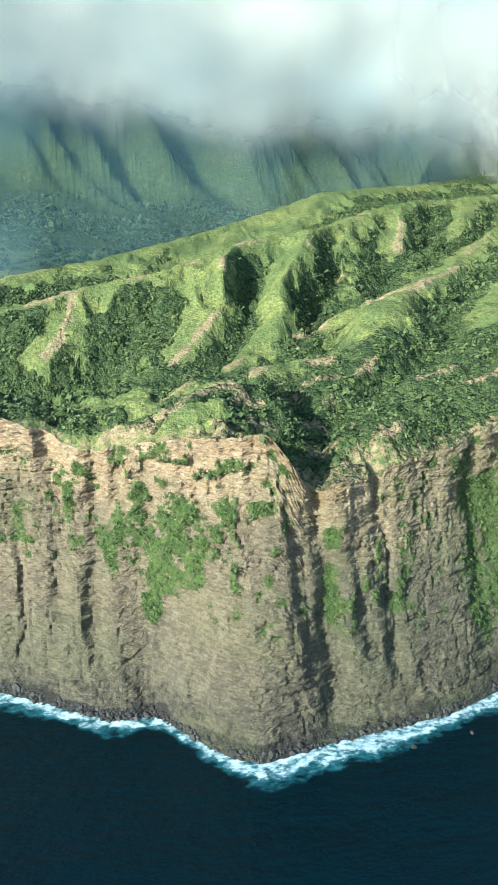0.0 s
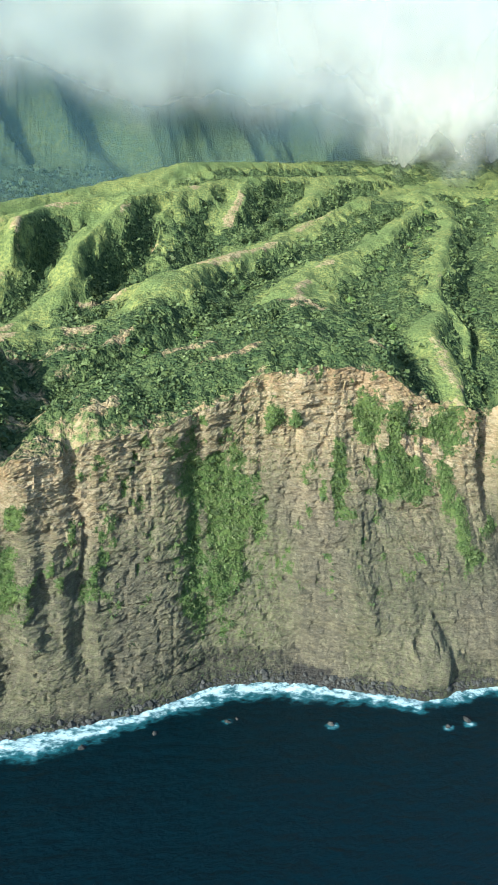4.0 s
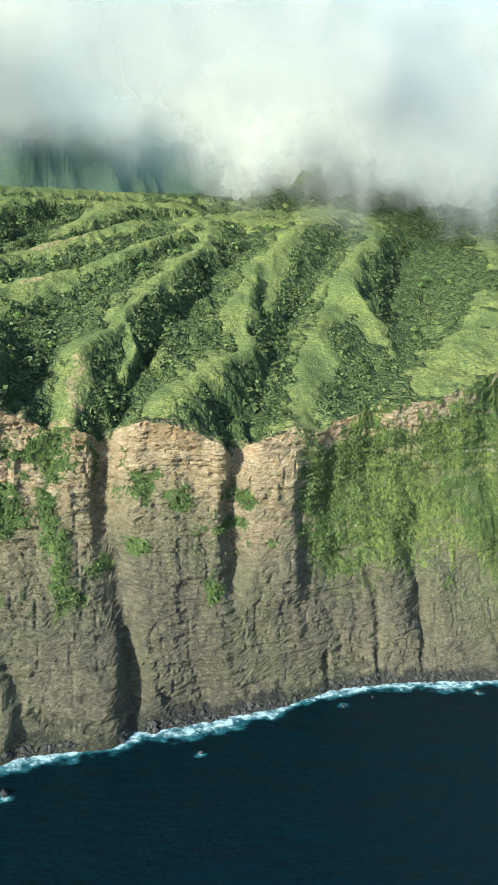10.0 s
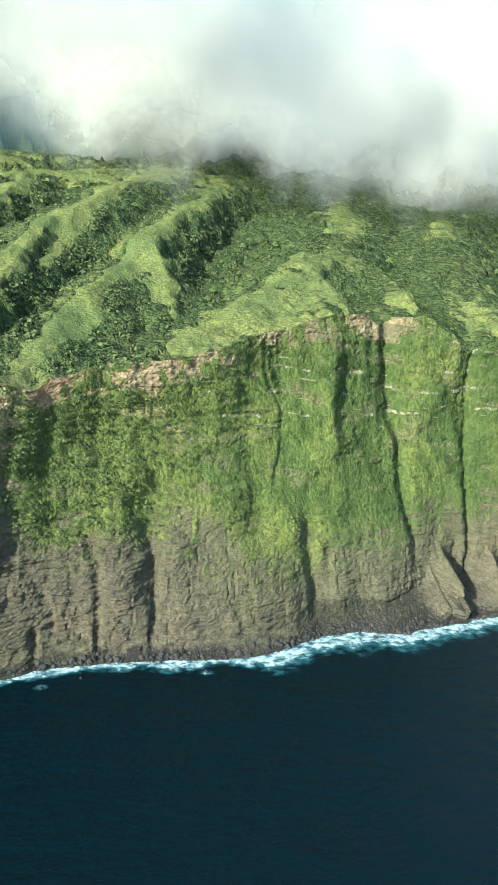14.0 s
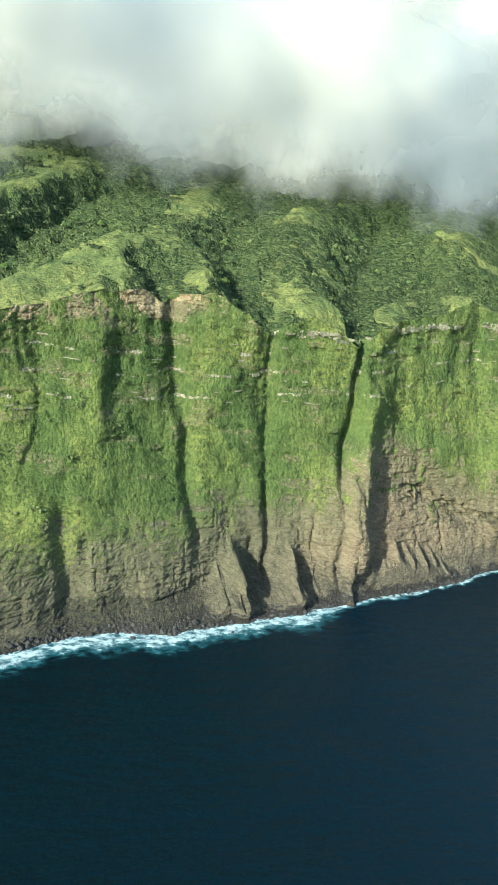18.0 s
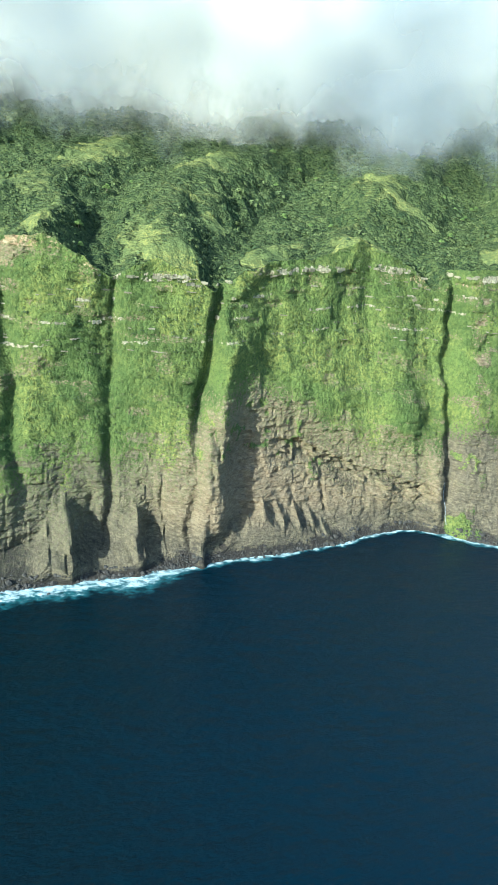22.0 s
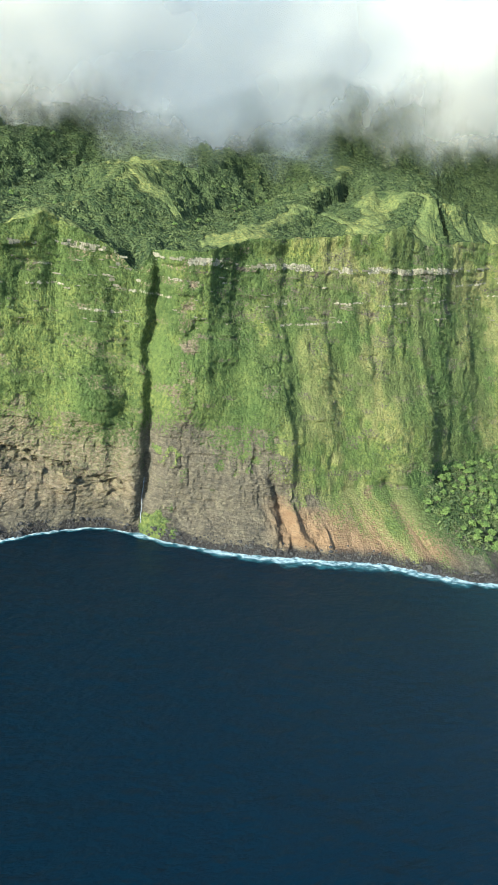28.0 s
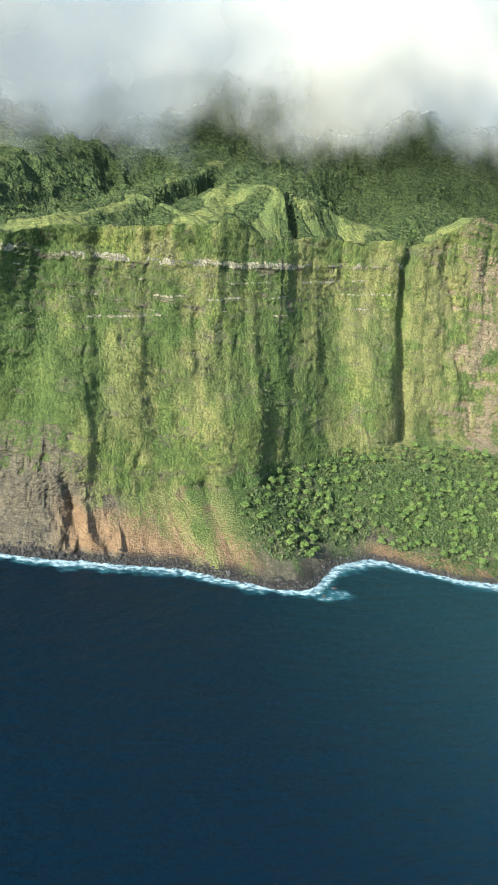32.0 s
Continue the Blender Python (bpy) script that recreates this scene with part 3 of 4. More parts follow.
# ---- materials ----
class Nodes:
    """A short way to write node materials."""

    def __init__(self, name):
        self.mat = bpy.data.materials.new(name)
        self.mat.use_nodes = True
        self.tree = self.mat.node_tree
        self.bsdf = self.tree.nodes["Principled BSDF"]
        self.out = self.tree.nodes["Material Output"]
        self.place = self.tree.nodes.new("ShaderNodeNewGeometry").outputs["Position"]

    def link(self, a, b):
        self.tree.links.new(a, b)

    def set(self, socket, value):
        if hasattr(value, "is_linked"):
            self.link(value, socket)
        elif isinstance(value, tuple) and len(value) == 3 and socket.type == "RGBA":
            socket.default_value = (*value, 1)
        else:
            socket.default_value = value

    def noise(self, scale, detail=3.0, stretch=(1, 1, 1), rough=0.55):
        mp = self.tree.nodes.new("ShaderNodeMapping")
        self.link(self.place, mp.inputs["Vector"])
        mp.inputs["Scale"].default_value = stretch
        nt = self.tree.nodes.new("ShaderNodeTexNoise")
        nt.inputs["Scale"].default_value, nt.inputs["Detail"].default_value, nt.inputs["Roughness"].default_value = scale, detail, rough
        self.link(mp.outputs["Vector"], nt.inputs["Vector"])
        return nt.outputs["Fac"]

    def cells(self, scale, stretch=(1, 1, 1)):
        """Rounded crowns: their height and a number for each."""
        mp = self.tree.nodes.new("ShaderNodeMapping")
        mp.inputs["Scale"].default_value = stretch
        warp = self.tree.nodes.new("ShaderNodeVectorMath")
        warp.operation = "MULTIPLY_ADD"
        wob = self.tree.nodes.new("ShaderNodeTexNoise")
        wob.inputs["Scale"].default_value = scale * 1.7
        self.link(self.place, wob.inputs["Vector"])
        self.link(wob.outputs["Color"], warp.inputs[0])
        warp.inputs[1].default_value = (0.9 / scale,) * 3
        self.link(self.place, warp.inputs[2])
        self.link(warp.outputs[0], mp.inputs["Vector"])
        vo = self.tree.nodes.new("ShaderNodeTexVoronoi")
        vo.inputs["Scale"].default_value = scale
        self.link(mp.outputs["Vector"], vo.inputs["Vector"])
        one = self.tree.nodes.new("ShaderNodeSeparateColor")
        self.link(vo.outputs["Color"], one.inputs[0])
        dist = vo.outputs["Distance"]
        return self.math("SUBTRACT", 1.0, self.math("MULTIPLY", dist, dist)), one.outputs[0]

    def math(self, op, a, b=0.0, clamp=False):
        nd = self.tree.nodes.new("ShaderNodeMath")
        nd.operation, nd.use_clamp = op, clamp
        self.set(nd.inputs[0], a)
        self.set(nd.inputs[1], b)
        return nd.outputs[0]

    def ramp(self, value, a, b, to0=0.0, to1=1.0):
        nd = self.tree.nodes.new("ShaderNodeMapRange")
        nd.interpolation_type = "SMOOTHSTEP"
        self.set(nd.inputs["Value"], value)
        for key, val in (("From Min", a), ("From Max", b), ("To Min", to0), ("To Max", to1)):
            nd.inputs[key].default_value = val
        return nd.outputs["Result"]

    def mix(self, fac, a, b):
        nd = self.tree.nodes.new("ShaderNodeMix")
        nd.data_type = "RGBA"
        self.set(nd.inputs[0], fac)
        self.set(nd.inputs[6], a)
        self.set(nd.inputs[7], b)
        return nd.outputs[2]

    def attr(self, name):
        nd = self.tree.nodes.new("ShaderNodeAttribute")
        nd.attribute_name = name
        return nd.outputs["Fac"]

    def bump(self, height, strength, distance):
        nd = self.tree.nodes.new("ShaderNodeBump")
        nd.inputs["Strength"].default_value, nd.inputs["Distance"].default_value = strength, distance
        self.link(height, nd.inputs["Height"])
        self.link(nd.outputs["Normal"], self.bsdf.inputs["Normal"])

    def finish(self, colour, rough=0.9, gloss=0.2):
        self.set(self.bsdf.inputs["Base Color"], colour)
        self.set(self.bsdf.inputs["Roughness"], rough)
        self.bsdf.inputs["Specular IOR Level"].default_value = gloss
        return self.mat


def grass_colour(n, dry=0.0, fresh=False):
    patch = n.ramp(n.noise(0.022, 6, (1, 1, 1), 0.62), 0.36, 0.64)
    tuft = n.ramp(n.noise(0.42, 6, (1, 1, 1), 0.65), 0.36, 0.64)
    blade = n.ramp(n.noise(2.0, 4), 0.3, 0.75)
    if fresh:
        base = n.mix(patch, (0.102, 0.154, 0.038), (0.238, 0.256, 0.066))
        base = n.mix(tuft, n.mix(blade, (0.050, 0.084, 0.025), (0.100, 0.145, 0.038)), base)
    else:
        base = n.mix(patch, (0.088, 0.120, 0.035), (0.215, 0.214, 0.058))
        base = n.mix(tuft, n.mix(blade, (0.044, 0.070, 0.025), (0.084, 0.114, 0.037)), base)
    base = n.mix(n.math("MULTIPLY", blade, 0.24), base, (0.225, 0.232, 0.098))
    return n.mix(dry, base, n.mix(tuft, (0.075, 0.090, 0.048), (0.185, 0.182, 0.105)))


def cliff_material():
    n = Nodes("cliff_rock")
    big = n.ramp(n.noise(0.018, 4), 0.35, 0.65)
    mid = n.ramp(n.noise(0.13, 5), 0.32, 0.68)
    grain = n.ramp(n.noise(0.9, 5), 0.3, 0.72)
    beds = n.ramp(n.noise(0.75, 7, (0.26, 0.26, 1.0), 0.75), 0.42, 0.60)
    seam = n.ramp(n.noise(1.0, 7, (0.30, 0.30, 1.0), 0.76), 0.52, 0.64)
    streak = n.ramp(n.noise(0.35, 4, (1.0, 1.0, 0.10)), 0.42, 0.62)
    rock = n.mix(big, (0.102, 0.090, 0.061), (0.164, 0.142, 0.094))
    rock = n.mix(n.math("MULTIPLY", mid, 0.72), rock, (0.074, 0.064, 0.048))
    chips = n.ramp(n.noise(0.55, 7, (1, 1, 1.6), 0.72), 0.52, 0.66)
    rock = n.mix(n.math("MULTIPLY", chips, 0.55), rock, (0.270, 0.238, 0.168))
    rock = n.mix(n.math("MULTIPLY", beds, 0.55), rock, (0.255, 0.215, 0.138))
    rock = n.mix(n.math("MULTIPLY", streak, 0.45), rock, (0.082, 0.074, 0.060))
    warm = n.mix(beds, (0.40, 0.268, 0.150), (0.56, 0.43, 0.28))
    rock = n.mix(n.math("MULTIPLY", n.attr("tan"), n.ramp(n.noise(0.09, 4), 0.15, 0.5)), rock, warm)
    # wet also brings in the shade painted under the bay's eave
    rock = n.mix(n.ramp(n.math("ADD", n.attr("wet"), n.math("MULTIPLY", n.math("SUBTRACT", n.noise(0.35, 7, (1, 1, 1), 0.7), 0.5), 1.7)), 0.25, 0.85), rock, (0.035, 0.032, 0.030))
    rock = n.mix(n.attr("red"), rock, n.mix(mid, (0.26, 0.150, 0.075), (0.37, 0.232, 0.122)))
    rock = n.mix(n.math("MULTIPLY", seam, 0.62), rock, (0.055, 0.046, 0.034))
    rock = n.mix(n.math("MULTIPLY", grain, 0.28), rock, (0.075, 0.066, 0.052))
    soft = n.math("ADD", n.attr("veg"), n.math("MULTIPLY", n.math("SUBTRACT", n.noise(0.6, 7, (1, 1, 1), 0.68), 0.5), 2.2))
    crown, kind = n.cells(0.55, (1.0, 1.0, 0.6))
    lichen = n.math("MULTIPLY", n.attr("lichen"), n.ramp(n.noise(0.5, 6, (1, 1, 1), 0.7), 0.40, 0.58))
    rock = n.mix(n.math("MULTIPLY", lichen, 0.75), rock, (0.125, 0.138, 0.060))
    pale = n.mix(n.ramp(n.noise(0.7, 4, (1.0, 1.0, 0.2)), 0.35, 0.6), (0.17, 0.155, 0.105), (0.36, 0.330, 0.240))
    sward = n.mix(n.math("MULTIPLY", n.attr("straw"), 0.6), grass_colour(n, 0.0, True), n.mix(n.ramp(n.noise(0.5, 5), 0.35, 0.65), (0.190, 0.178, 0.066), (0.300, 0.268, 0.115)))
    colour = n.mix(n.ramp(soft, 0.34, 0.66), rock, n.mix(n.attr("shrub_shade"), sward, n.mix(kind, (0.036, 0.066, 0.020), (0.092, 0.132, 0.040))))
    colour = n.mix(n.ramp(n.math("ADD", n.attr("band"), n.math("MULTIPLY", n.math("SUBTRACT", n.noise(0.30, 4), 0.5), 1.4)), 0.45, 0.62), colour, pale)
    crags = n.math("ADD", n.math("MULTIPLY", n.noise(1.2, 6, (0.32, 0.32, 1.0), 0.7), 0.7), n.math("MULTIPLY", n.noise(0.8, 8, (1, 1, 1), 0.74), 1.05))
    crags = n.math("ADD", crags, n.math("MULTIPLY", n.math("MULTIPLY", crown, 0.75), n.attr("veg")))
    n.bump(crags, 1.0, 1.8)
    return n.finish(colour, 0.92, 0.15)


def ground_material():
    n = Nodes("grassy_hills")
    soil = n.mix(n.ramp(n.noise(0.3, 4), 0.35, 0.65), (0.215, 0.150, 0.082), (0.295, 0.225, 0.132))
    crown, kind = n.cells(0.30)
    small, kind2 = n.cells(0.75)
    tone = n.math("ADD", n.math("MULTIPLY", kind, 0.55), n.math("MULTIPLY", kind2, 0.45))
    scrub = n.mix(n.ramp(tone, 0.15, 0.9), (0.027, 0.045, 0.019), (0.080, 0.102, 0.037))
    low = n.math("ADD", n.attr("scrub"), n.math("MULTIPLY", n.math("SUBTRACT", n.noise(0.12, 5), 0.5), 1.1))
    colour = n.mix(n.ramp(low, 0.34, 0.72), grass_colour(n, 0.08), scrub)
    bare = n.math("ADD", n.attr("bare"), n.math("MULTIPLY", n.math("SUBTRACT", n.noise(0.28, 7, (1, 1, 1), 0.68), 0.5), 1.9))
    colour = n.mix(n.ramp(bare, 0.50, 0.85), colour, soil)
    canopy = n.math("MULTIPLY", n.math("ADD", n.math("MULTIPLY", crown, 1.5), n.math("MULTIPLY", small, 0.55)), n.ramp(low, 0.34, 0.72))
    n.bump(n.math("ADD", n.noise(0.5, 5), canopy), 1.0, 1.6)
    return n.finish(colour, 0.95, 0.1)


def water_material():
    n = Nodes("sea_water")
    along = n.tree.nodes.new("ShaderNodeSeparateXYZ")
    n.link(n.place, along.inputs[0])
    tint = n.math("ADD", n.ramp(along.outputs["X"], 450, 1150), n.math("MULTIPLY", n.math("SUBTRACT", n.noise(0.004, 3), 0.5), 1.2))
    # lighter water past x 1180 paints in the reflected sky and haze
    deep = n.mix(n.ramp(tint, 0.0, 1.0), (0.0008, 0.0074, 0.0108), n.mix(n.ramp(along.outputs["X"], 1180, 1480), (0.0008, 0.0100, 0.0195), (0.0035, 0.0300, 0.0410)))
    near = n.attr("foam")
    lace = n.math("SUBTRACT", n.noise(0.16, 8, (1.0, 1.5, 1), 0.72), 0.5)
    foam = n.math("ADD", near, n.math("MULTIPLY", lace, n.math("MULTIPLY", n.ramp(near, 0.0, 0.25), 2.6)))
    white = n.ramp(foam, 0.56, 1.10)
    teal = n.ramp(foam, 0.06, 0.62)
    colour = n.mix(n.math("MULTIPLY", teal, 0.85), deep, (0.026, 0.105, 0.125))
    colour = n.mix(white, colour, (0.50, 0.62, 0.64))
    fleck = n.ramp(n.noise(0.055, 6, (1.0, 2.2, 1), 0.7), 0.745, 0.775)
    colour = n.mix(n.math("MULTIPLY", fleck, 0.5), colour, (0.6, 0.68, 0.7))
    swell = n.math("ADD", n.math("MULTIPLY", n.noise(0.028, 3, (0.7, 1.5, 1)), 2.6), n.math("MULTIPLY", n.noise(0.12, 6, (0.75, 1.3, 1), 0.62), 1.9))
    n.bump(swell, 0.66, 1.25)
    return n.finish(colour, n.math("ADD", n.math("MULTIPLY", white, 0.5), 0.30), 0.16)


MAT_CLIFF, MAT_GROUND, MAT_WATER = cliff_material(), ground_material(), water_material()

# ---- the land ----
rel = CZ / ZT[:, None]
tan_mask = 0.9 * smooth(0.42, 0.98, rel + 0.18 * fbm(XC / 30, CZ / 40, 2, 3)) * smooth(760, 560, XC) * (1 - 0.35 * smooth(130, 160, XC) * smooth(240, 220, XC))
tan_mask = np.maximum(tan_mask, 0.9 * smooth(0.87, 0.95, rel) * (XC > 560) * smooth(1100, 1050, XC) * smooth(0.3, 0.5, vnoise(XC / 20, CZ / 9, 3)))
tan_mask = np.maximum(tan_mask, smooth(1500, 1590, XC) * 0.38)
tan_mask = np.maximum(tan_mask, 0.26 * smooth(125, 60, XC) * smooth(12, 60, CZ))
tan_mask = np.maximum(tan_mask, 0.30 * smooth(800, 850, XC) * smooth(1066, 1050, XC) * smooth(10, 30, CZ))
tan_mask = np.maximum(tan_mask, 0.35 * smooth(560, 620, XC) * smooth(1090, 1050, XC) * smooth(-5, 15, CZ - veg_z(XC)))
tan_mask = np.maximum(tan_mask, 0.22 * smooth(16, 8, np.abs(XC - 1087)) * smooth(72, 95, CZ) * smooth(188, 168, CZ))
wet_shade_mask = smooth(9, 2, CZ + 5 * fbm(XC / 9, CZ / 5, 6, 3)) * 0.9
red_mask = 0.75 * smooth(1140, 1165, XC) * smooth(1300, 1270, XC) * smooth(38, 18, CZ + 16 * fbm(XC / 14, CZ / 10, 9, 3)) * smooth(3, 8, CZ)
red_mask = np.maximum(red_mask, 0.6 * smooth(1380, 1410, XC) * smooth(9, 5, CZ) * smooth(1.2, 2.5, CZ))
red_mask = np.maximum(red_mask, 0.6 * smooth(0.90, 0.98, rel + 0.05 * fbm(XC / 12, CZ / 9, 7, 3)) * smooth(40, 80, XC) * smooth(560, 480, XC) * smooth(0.42, 0.58, vnoise(XC / 24, XC * 0, 5)))
# shade under the bay's overhanging bed, painted on as dark patches
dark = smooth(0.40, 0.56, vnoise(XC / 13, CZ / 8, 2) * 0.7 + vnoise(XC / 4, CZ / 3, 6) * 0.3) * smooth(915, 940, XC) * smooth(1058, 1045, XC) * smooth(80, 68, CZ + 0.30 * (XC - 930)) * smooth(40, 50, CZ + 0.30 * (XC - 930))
wet_shade_mask = np.maximum(wet_shade_mask, 0.5 * dark)
shelf = 15 + 4 * fbm(XC / 18, XC * 0, 7, 3)
wet_shade_mask = np.maximum(wet_shade_mask, 0.72 * smooth(2.0, -2.0, CZ - shelf) * np.maximum(smooth(186, 204, XC) * smooth(266, 246, XC), smooth(636, 652, XC) * smooth(772, 740, XC)))
wet_shade_mask = np.maximum(wet_shade_mask, 0.5 * smooth(0.5, 0.62, vnoise(XC / 8, CZ / 5, 9)) * smooth(22, 12, CZ))
band_mask = smooth(3.4, 2.4, np.abs(CZ - band_z(XC) - 1.2 * fbm(XC / 20, XC * 0, 4, 2))) * (XC > 800) * (XC < 1500) * smooth(0.42, 0.58, vnoise(XC / 14, XC * 0, 10) * 0.6 + vnoise(XC / 3, CZ / 2, 3) * 0.4) * 0.7
for up in (-14, -27, -41):
    band_mask = np.maximum(band_mask, 0.58 * smooth(1.6, 0.8, np.abs(CZ - band_z(XC) - up - 1.5 * fbm(XC / 25, XC * 0 + up, 5, 2))) * (XC > 590) * (XC < 1480) * smooth(0.55, 0.66, vnoise(XC / 17, XC * 0 + up, 2)))
fold_x = 1390 - 50 * CZ / ZT[:, None]
# ground under the grove is coloured darker, as shade between the crowns
shrub_shade_mask = np.maximum(smooth(600, 450, XC) * 0.8, smooth(1255, 1300, XC) * smooth(58, 44, CZ))
shrub_shade_mask = np.maximum(shrub_shade_mask, 0.68 * smooth(0.48, 0.64, vnoise(XC / 30, CZ / 55, 1) * 0.7 + vnoise(XC / 9, CZ / 14, 4) * 0.3) * smooth(560, 640, XC))
# fold hollow: dense shrubs and the hollow's shade in one dark green
shrub_shade_mask = np.maximum(shrub_shade_mask, 0.8 * smooth(45, 15, np.abs(XC - fold_x + 10) + 14 * fbm(XC / 12, CZ / 16, 3, 3)) * smooth(1180, 1230, XC))
shrub_shade_mask = np.maximum(shrub_shade_mask, 0.85 * smooth(34, 14, np.abs(XC - 1125) + 10 * fbm(XC / 9, CZ / 14, 6, 3)) * smooth(100, 135, CZ))
shrub_shade_mask = np.maximum(shrub_shade_mask, 0.75 * smooth(676, 694, XC + 5 * fbm(CZ / 12, XC / 12, 4, 2)) * smooth(752, 740, XC) * smooth(40, 62, CZ))
straw_mask = smooth(1110, 1240, XC) * smooth(0.34, 0.60, vnoise(XC / 22, CZ / 28, 6) * 0.6 + vnoise(XC / 6, CZ / 8, 2) * 0.4)
lichen_mask = smooth(520, 620, XC) * smooth(1075, 1040, XC) * smooth(-75, -10, CZ - veg_z(XC)) + 0.42 * smooth(560, 500, XC) * smooth(0.3, 0.6, vnoise(XC / 30, CZ / 26, 7)) + 0.4 * smooth(150, 215, XC) * smooth(260, 235, XC)
cliff = new("sea_cliff", grid_mesh("sea_cliff", XC, CY, CZ, veg=CVEG, band=band_mask, rounded=False, shrub_shade=shrub_shade_mask, straw=straw_mask, lichen=lichen_mask, tan=tan_mask, wet=wet_shade_mask, red=red_mask))
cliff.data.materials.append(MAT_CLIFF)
lush = (CVEG[:-1, :-1] + CVEG[1:, 1:]).reshape(-1) > 1.1
cliff.data.polygons.foreach_set("use_smooth", lush)
tagged(cliff, "steep layered lava sea cliff, bare rock below and green above", "cliff", kind="structure")

bare_mask = smooth(8.5, 1.5, GDR + 3 * fbm(XG / 8, YG / 8, 3, 2)) * smooth(0.42, 0.60, vnoise(XG / 26, YG / 26, 4)) * smooth(560, 300, XG) * 0.8 * smooth(860, 700, YG)
bare_mask = np.maximum(bare_mask, smooth(12, 4, STEP[None, :] + 6 * fbm(XG / 10, YG / 10, 5, 2)) * smooth(560, 470, XG) * 0.62)
bare_mask = np.maximum(bare_mask, 0.66 * smooth(0.48, 0.66, vnoise(XG / 18, YG / 12, 6)) * smooth(-60, 0, XG) * smooth(175, 150, XG) * smooth(440, 420, YG))
ground = new("ground", grid_mesh("ground", XG, YG, GZ, scrub=scrub_shade_mask, bare=bare_mask))
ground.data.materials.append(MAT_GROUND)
tagged(ground, "green ridges and gullies with bare earth on the crests", "hillside", kind="structure")

# ---- the sea ----
OFF = np.concatenate([np.arange(-12, 34, 0.9), 34 + np.cumsum(np.geomspace(1.2, 400, 60))])
XW = np.concatenate([np.linspace(-6000, -130, 40, endpoint=False), np.arange(-130, 1680, 2.0), np.linspace(1680, 7500, 40)])
XWG = np.repeat(XW[:, None], len(OFF), 1)
YWG = shore(XW)[:, None] - OFF[None, :]
reach = 7.0 + 6 * fbm(XW / 30, XW * 0, 3, 3) + 3 * smooth(700, 100, XW) - 5 * smooth(880, 960, XW) * smooth(1120, 1040, XW)
reach = np.maximum(reach + 3.5 * smooth(1130, 1220, XW) + 8 * smooth(590, 640, XW) * smooth(900, 780, XW), 3.0)[:, None]
foam_mask = smooth(1.5, 0.35, (OFF[None, :] + 3.5 * fbm(XWG / 7, YWG / 7, 4, 3)) / reach) * 0.86
for rx, ry, rr in [(214, 264, 1.6), (262, 254, 2.0), (318, 244, 1.8), (330, 245, 2.2), (416, 258, 1.6), (1336, 262, 7), (1322, 258, 5), (585, 283, 2), (500, 283, 2)]:
    foam_mask = np.maximum(foam_mask, 0.62 * smooth(1.6, 0.5, np.hypot((XWG - rx) / 1.5, YWG - ry) / rr))
WZ = 0.35 * fbm(XWG / 30, YWG / 14, 2, 3) * smooth(2000, 300, np.abs(YWG)) + 0.5 * foam_mask * vnoise(XWG / 4, YWG / 3, 5)
sea = new("water", grid_mesh("water", XWG[::-1], YWG[::-1], WZ[::-1], foam=foam_mask[::-1]))
sea.data.materials.append(MAT_WATER)
tagged(sea, "deep blue ocean with white surf along the rocks", "sea", kind="structure")


# ---- places on the land ----
def on_face(x, z):
    """The y of the cliff's face at x and height z."""
    i = np.clip(np.searchsorted(XS, x), 0, len(XS) - 1)
    return np.array([np.interp(b, CZ[k], CY[k]) for k, b in zip(np.atleast_1d(i), np.atleast_1d(z))])


def on_ground(x, y):
    """The height of the ground at x, y."""
    i = np.clip(np.searchsorted(XS, x), 0, len(XS) - 1)
    return np.array([np.interp(b, YG[k], GZ[k]) for k, b in zip(np.atleast_1d(i), np.atleast_1d(y))])


def sheet_mesh(name, verts, faces, smooth_faces=False, **masks):
    me = bpy.data.meshes.new(name)
    side = faces.shape[1]
    me.vertices.add(len(verts))
    me.vertices.foreach_set("co", verts.astype(np.float32).reshape(-1))
    me.loops.add(faces.size)
    me.loops.foreach_set("vertex_index", faces.astype(np.int32).reshape(-1))
    me.polygons.add(len(faces))
    me.polygons.foreach_set("loop_start", np.arange(0, faces.size, side, dtype=np.int32))
    me.polygons.foreach_set("use_smooth", np.full(len(faces), smooth_faces, dtype=bool))
    for key, values in masks.items():
        me.attributes.new(key, "FLOAT", "POINT").data.foreach_set("value", values.astype(np.float32).reshape(-1))
    me.update(calc_edges=True)
    return me


def leaf_clump(rng, count, flat=0.75, leaf=0.42):
    """A dome of leaf sprays of radius 1 that stands on 0: corners (count * 4, 3)."""
    corners = np.zeros((count, 4, 3))
    for k in range(count):
        turn, rise = rng.uniform(0, 2 * math.pi), math.acos(rng.uniform(-0.35, 1.0))
        r = rng.uniform(0.62, 1.05)
        out = np.array([math.sin(rise) * math.cos(turn), math.sin(rise) * math.sin(turn), math.cos(rise)])
        mid = out * r * np.array([1, 1, flat]) + (0, 0, 0.12)
        face_way = out + rng.normal(0, 0.62, 3) + (0, 0, 0.2)
        face_way /= np.linalg.norm(face_way)
        a = np.cross(face_way, rng.normal(0, 1, 3))
        a /= np.linalg.norm(a)
        b = np.cross(face_way, a)
        w, h = leaf * rng.uniform(0.7, 1.3), leaf * rng.uniform(0.6, 1.1)
        droop = -0.18 * leaf * face_way
        corners[k] = [mid - a * w + droop, mid - b * h, mid + a * w + droop, mid + b * h]
    return corners.reshape(-1, 3)


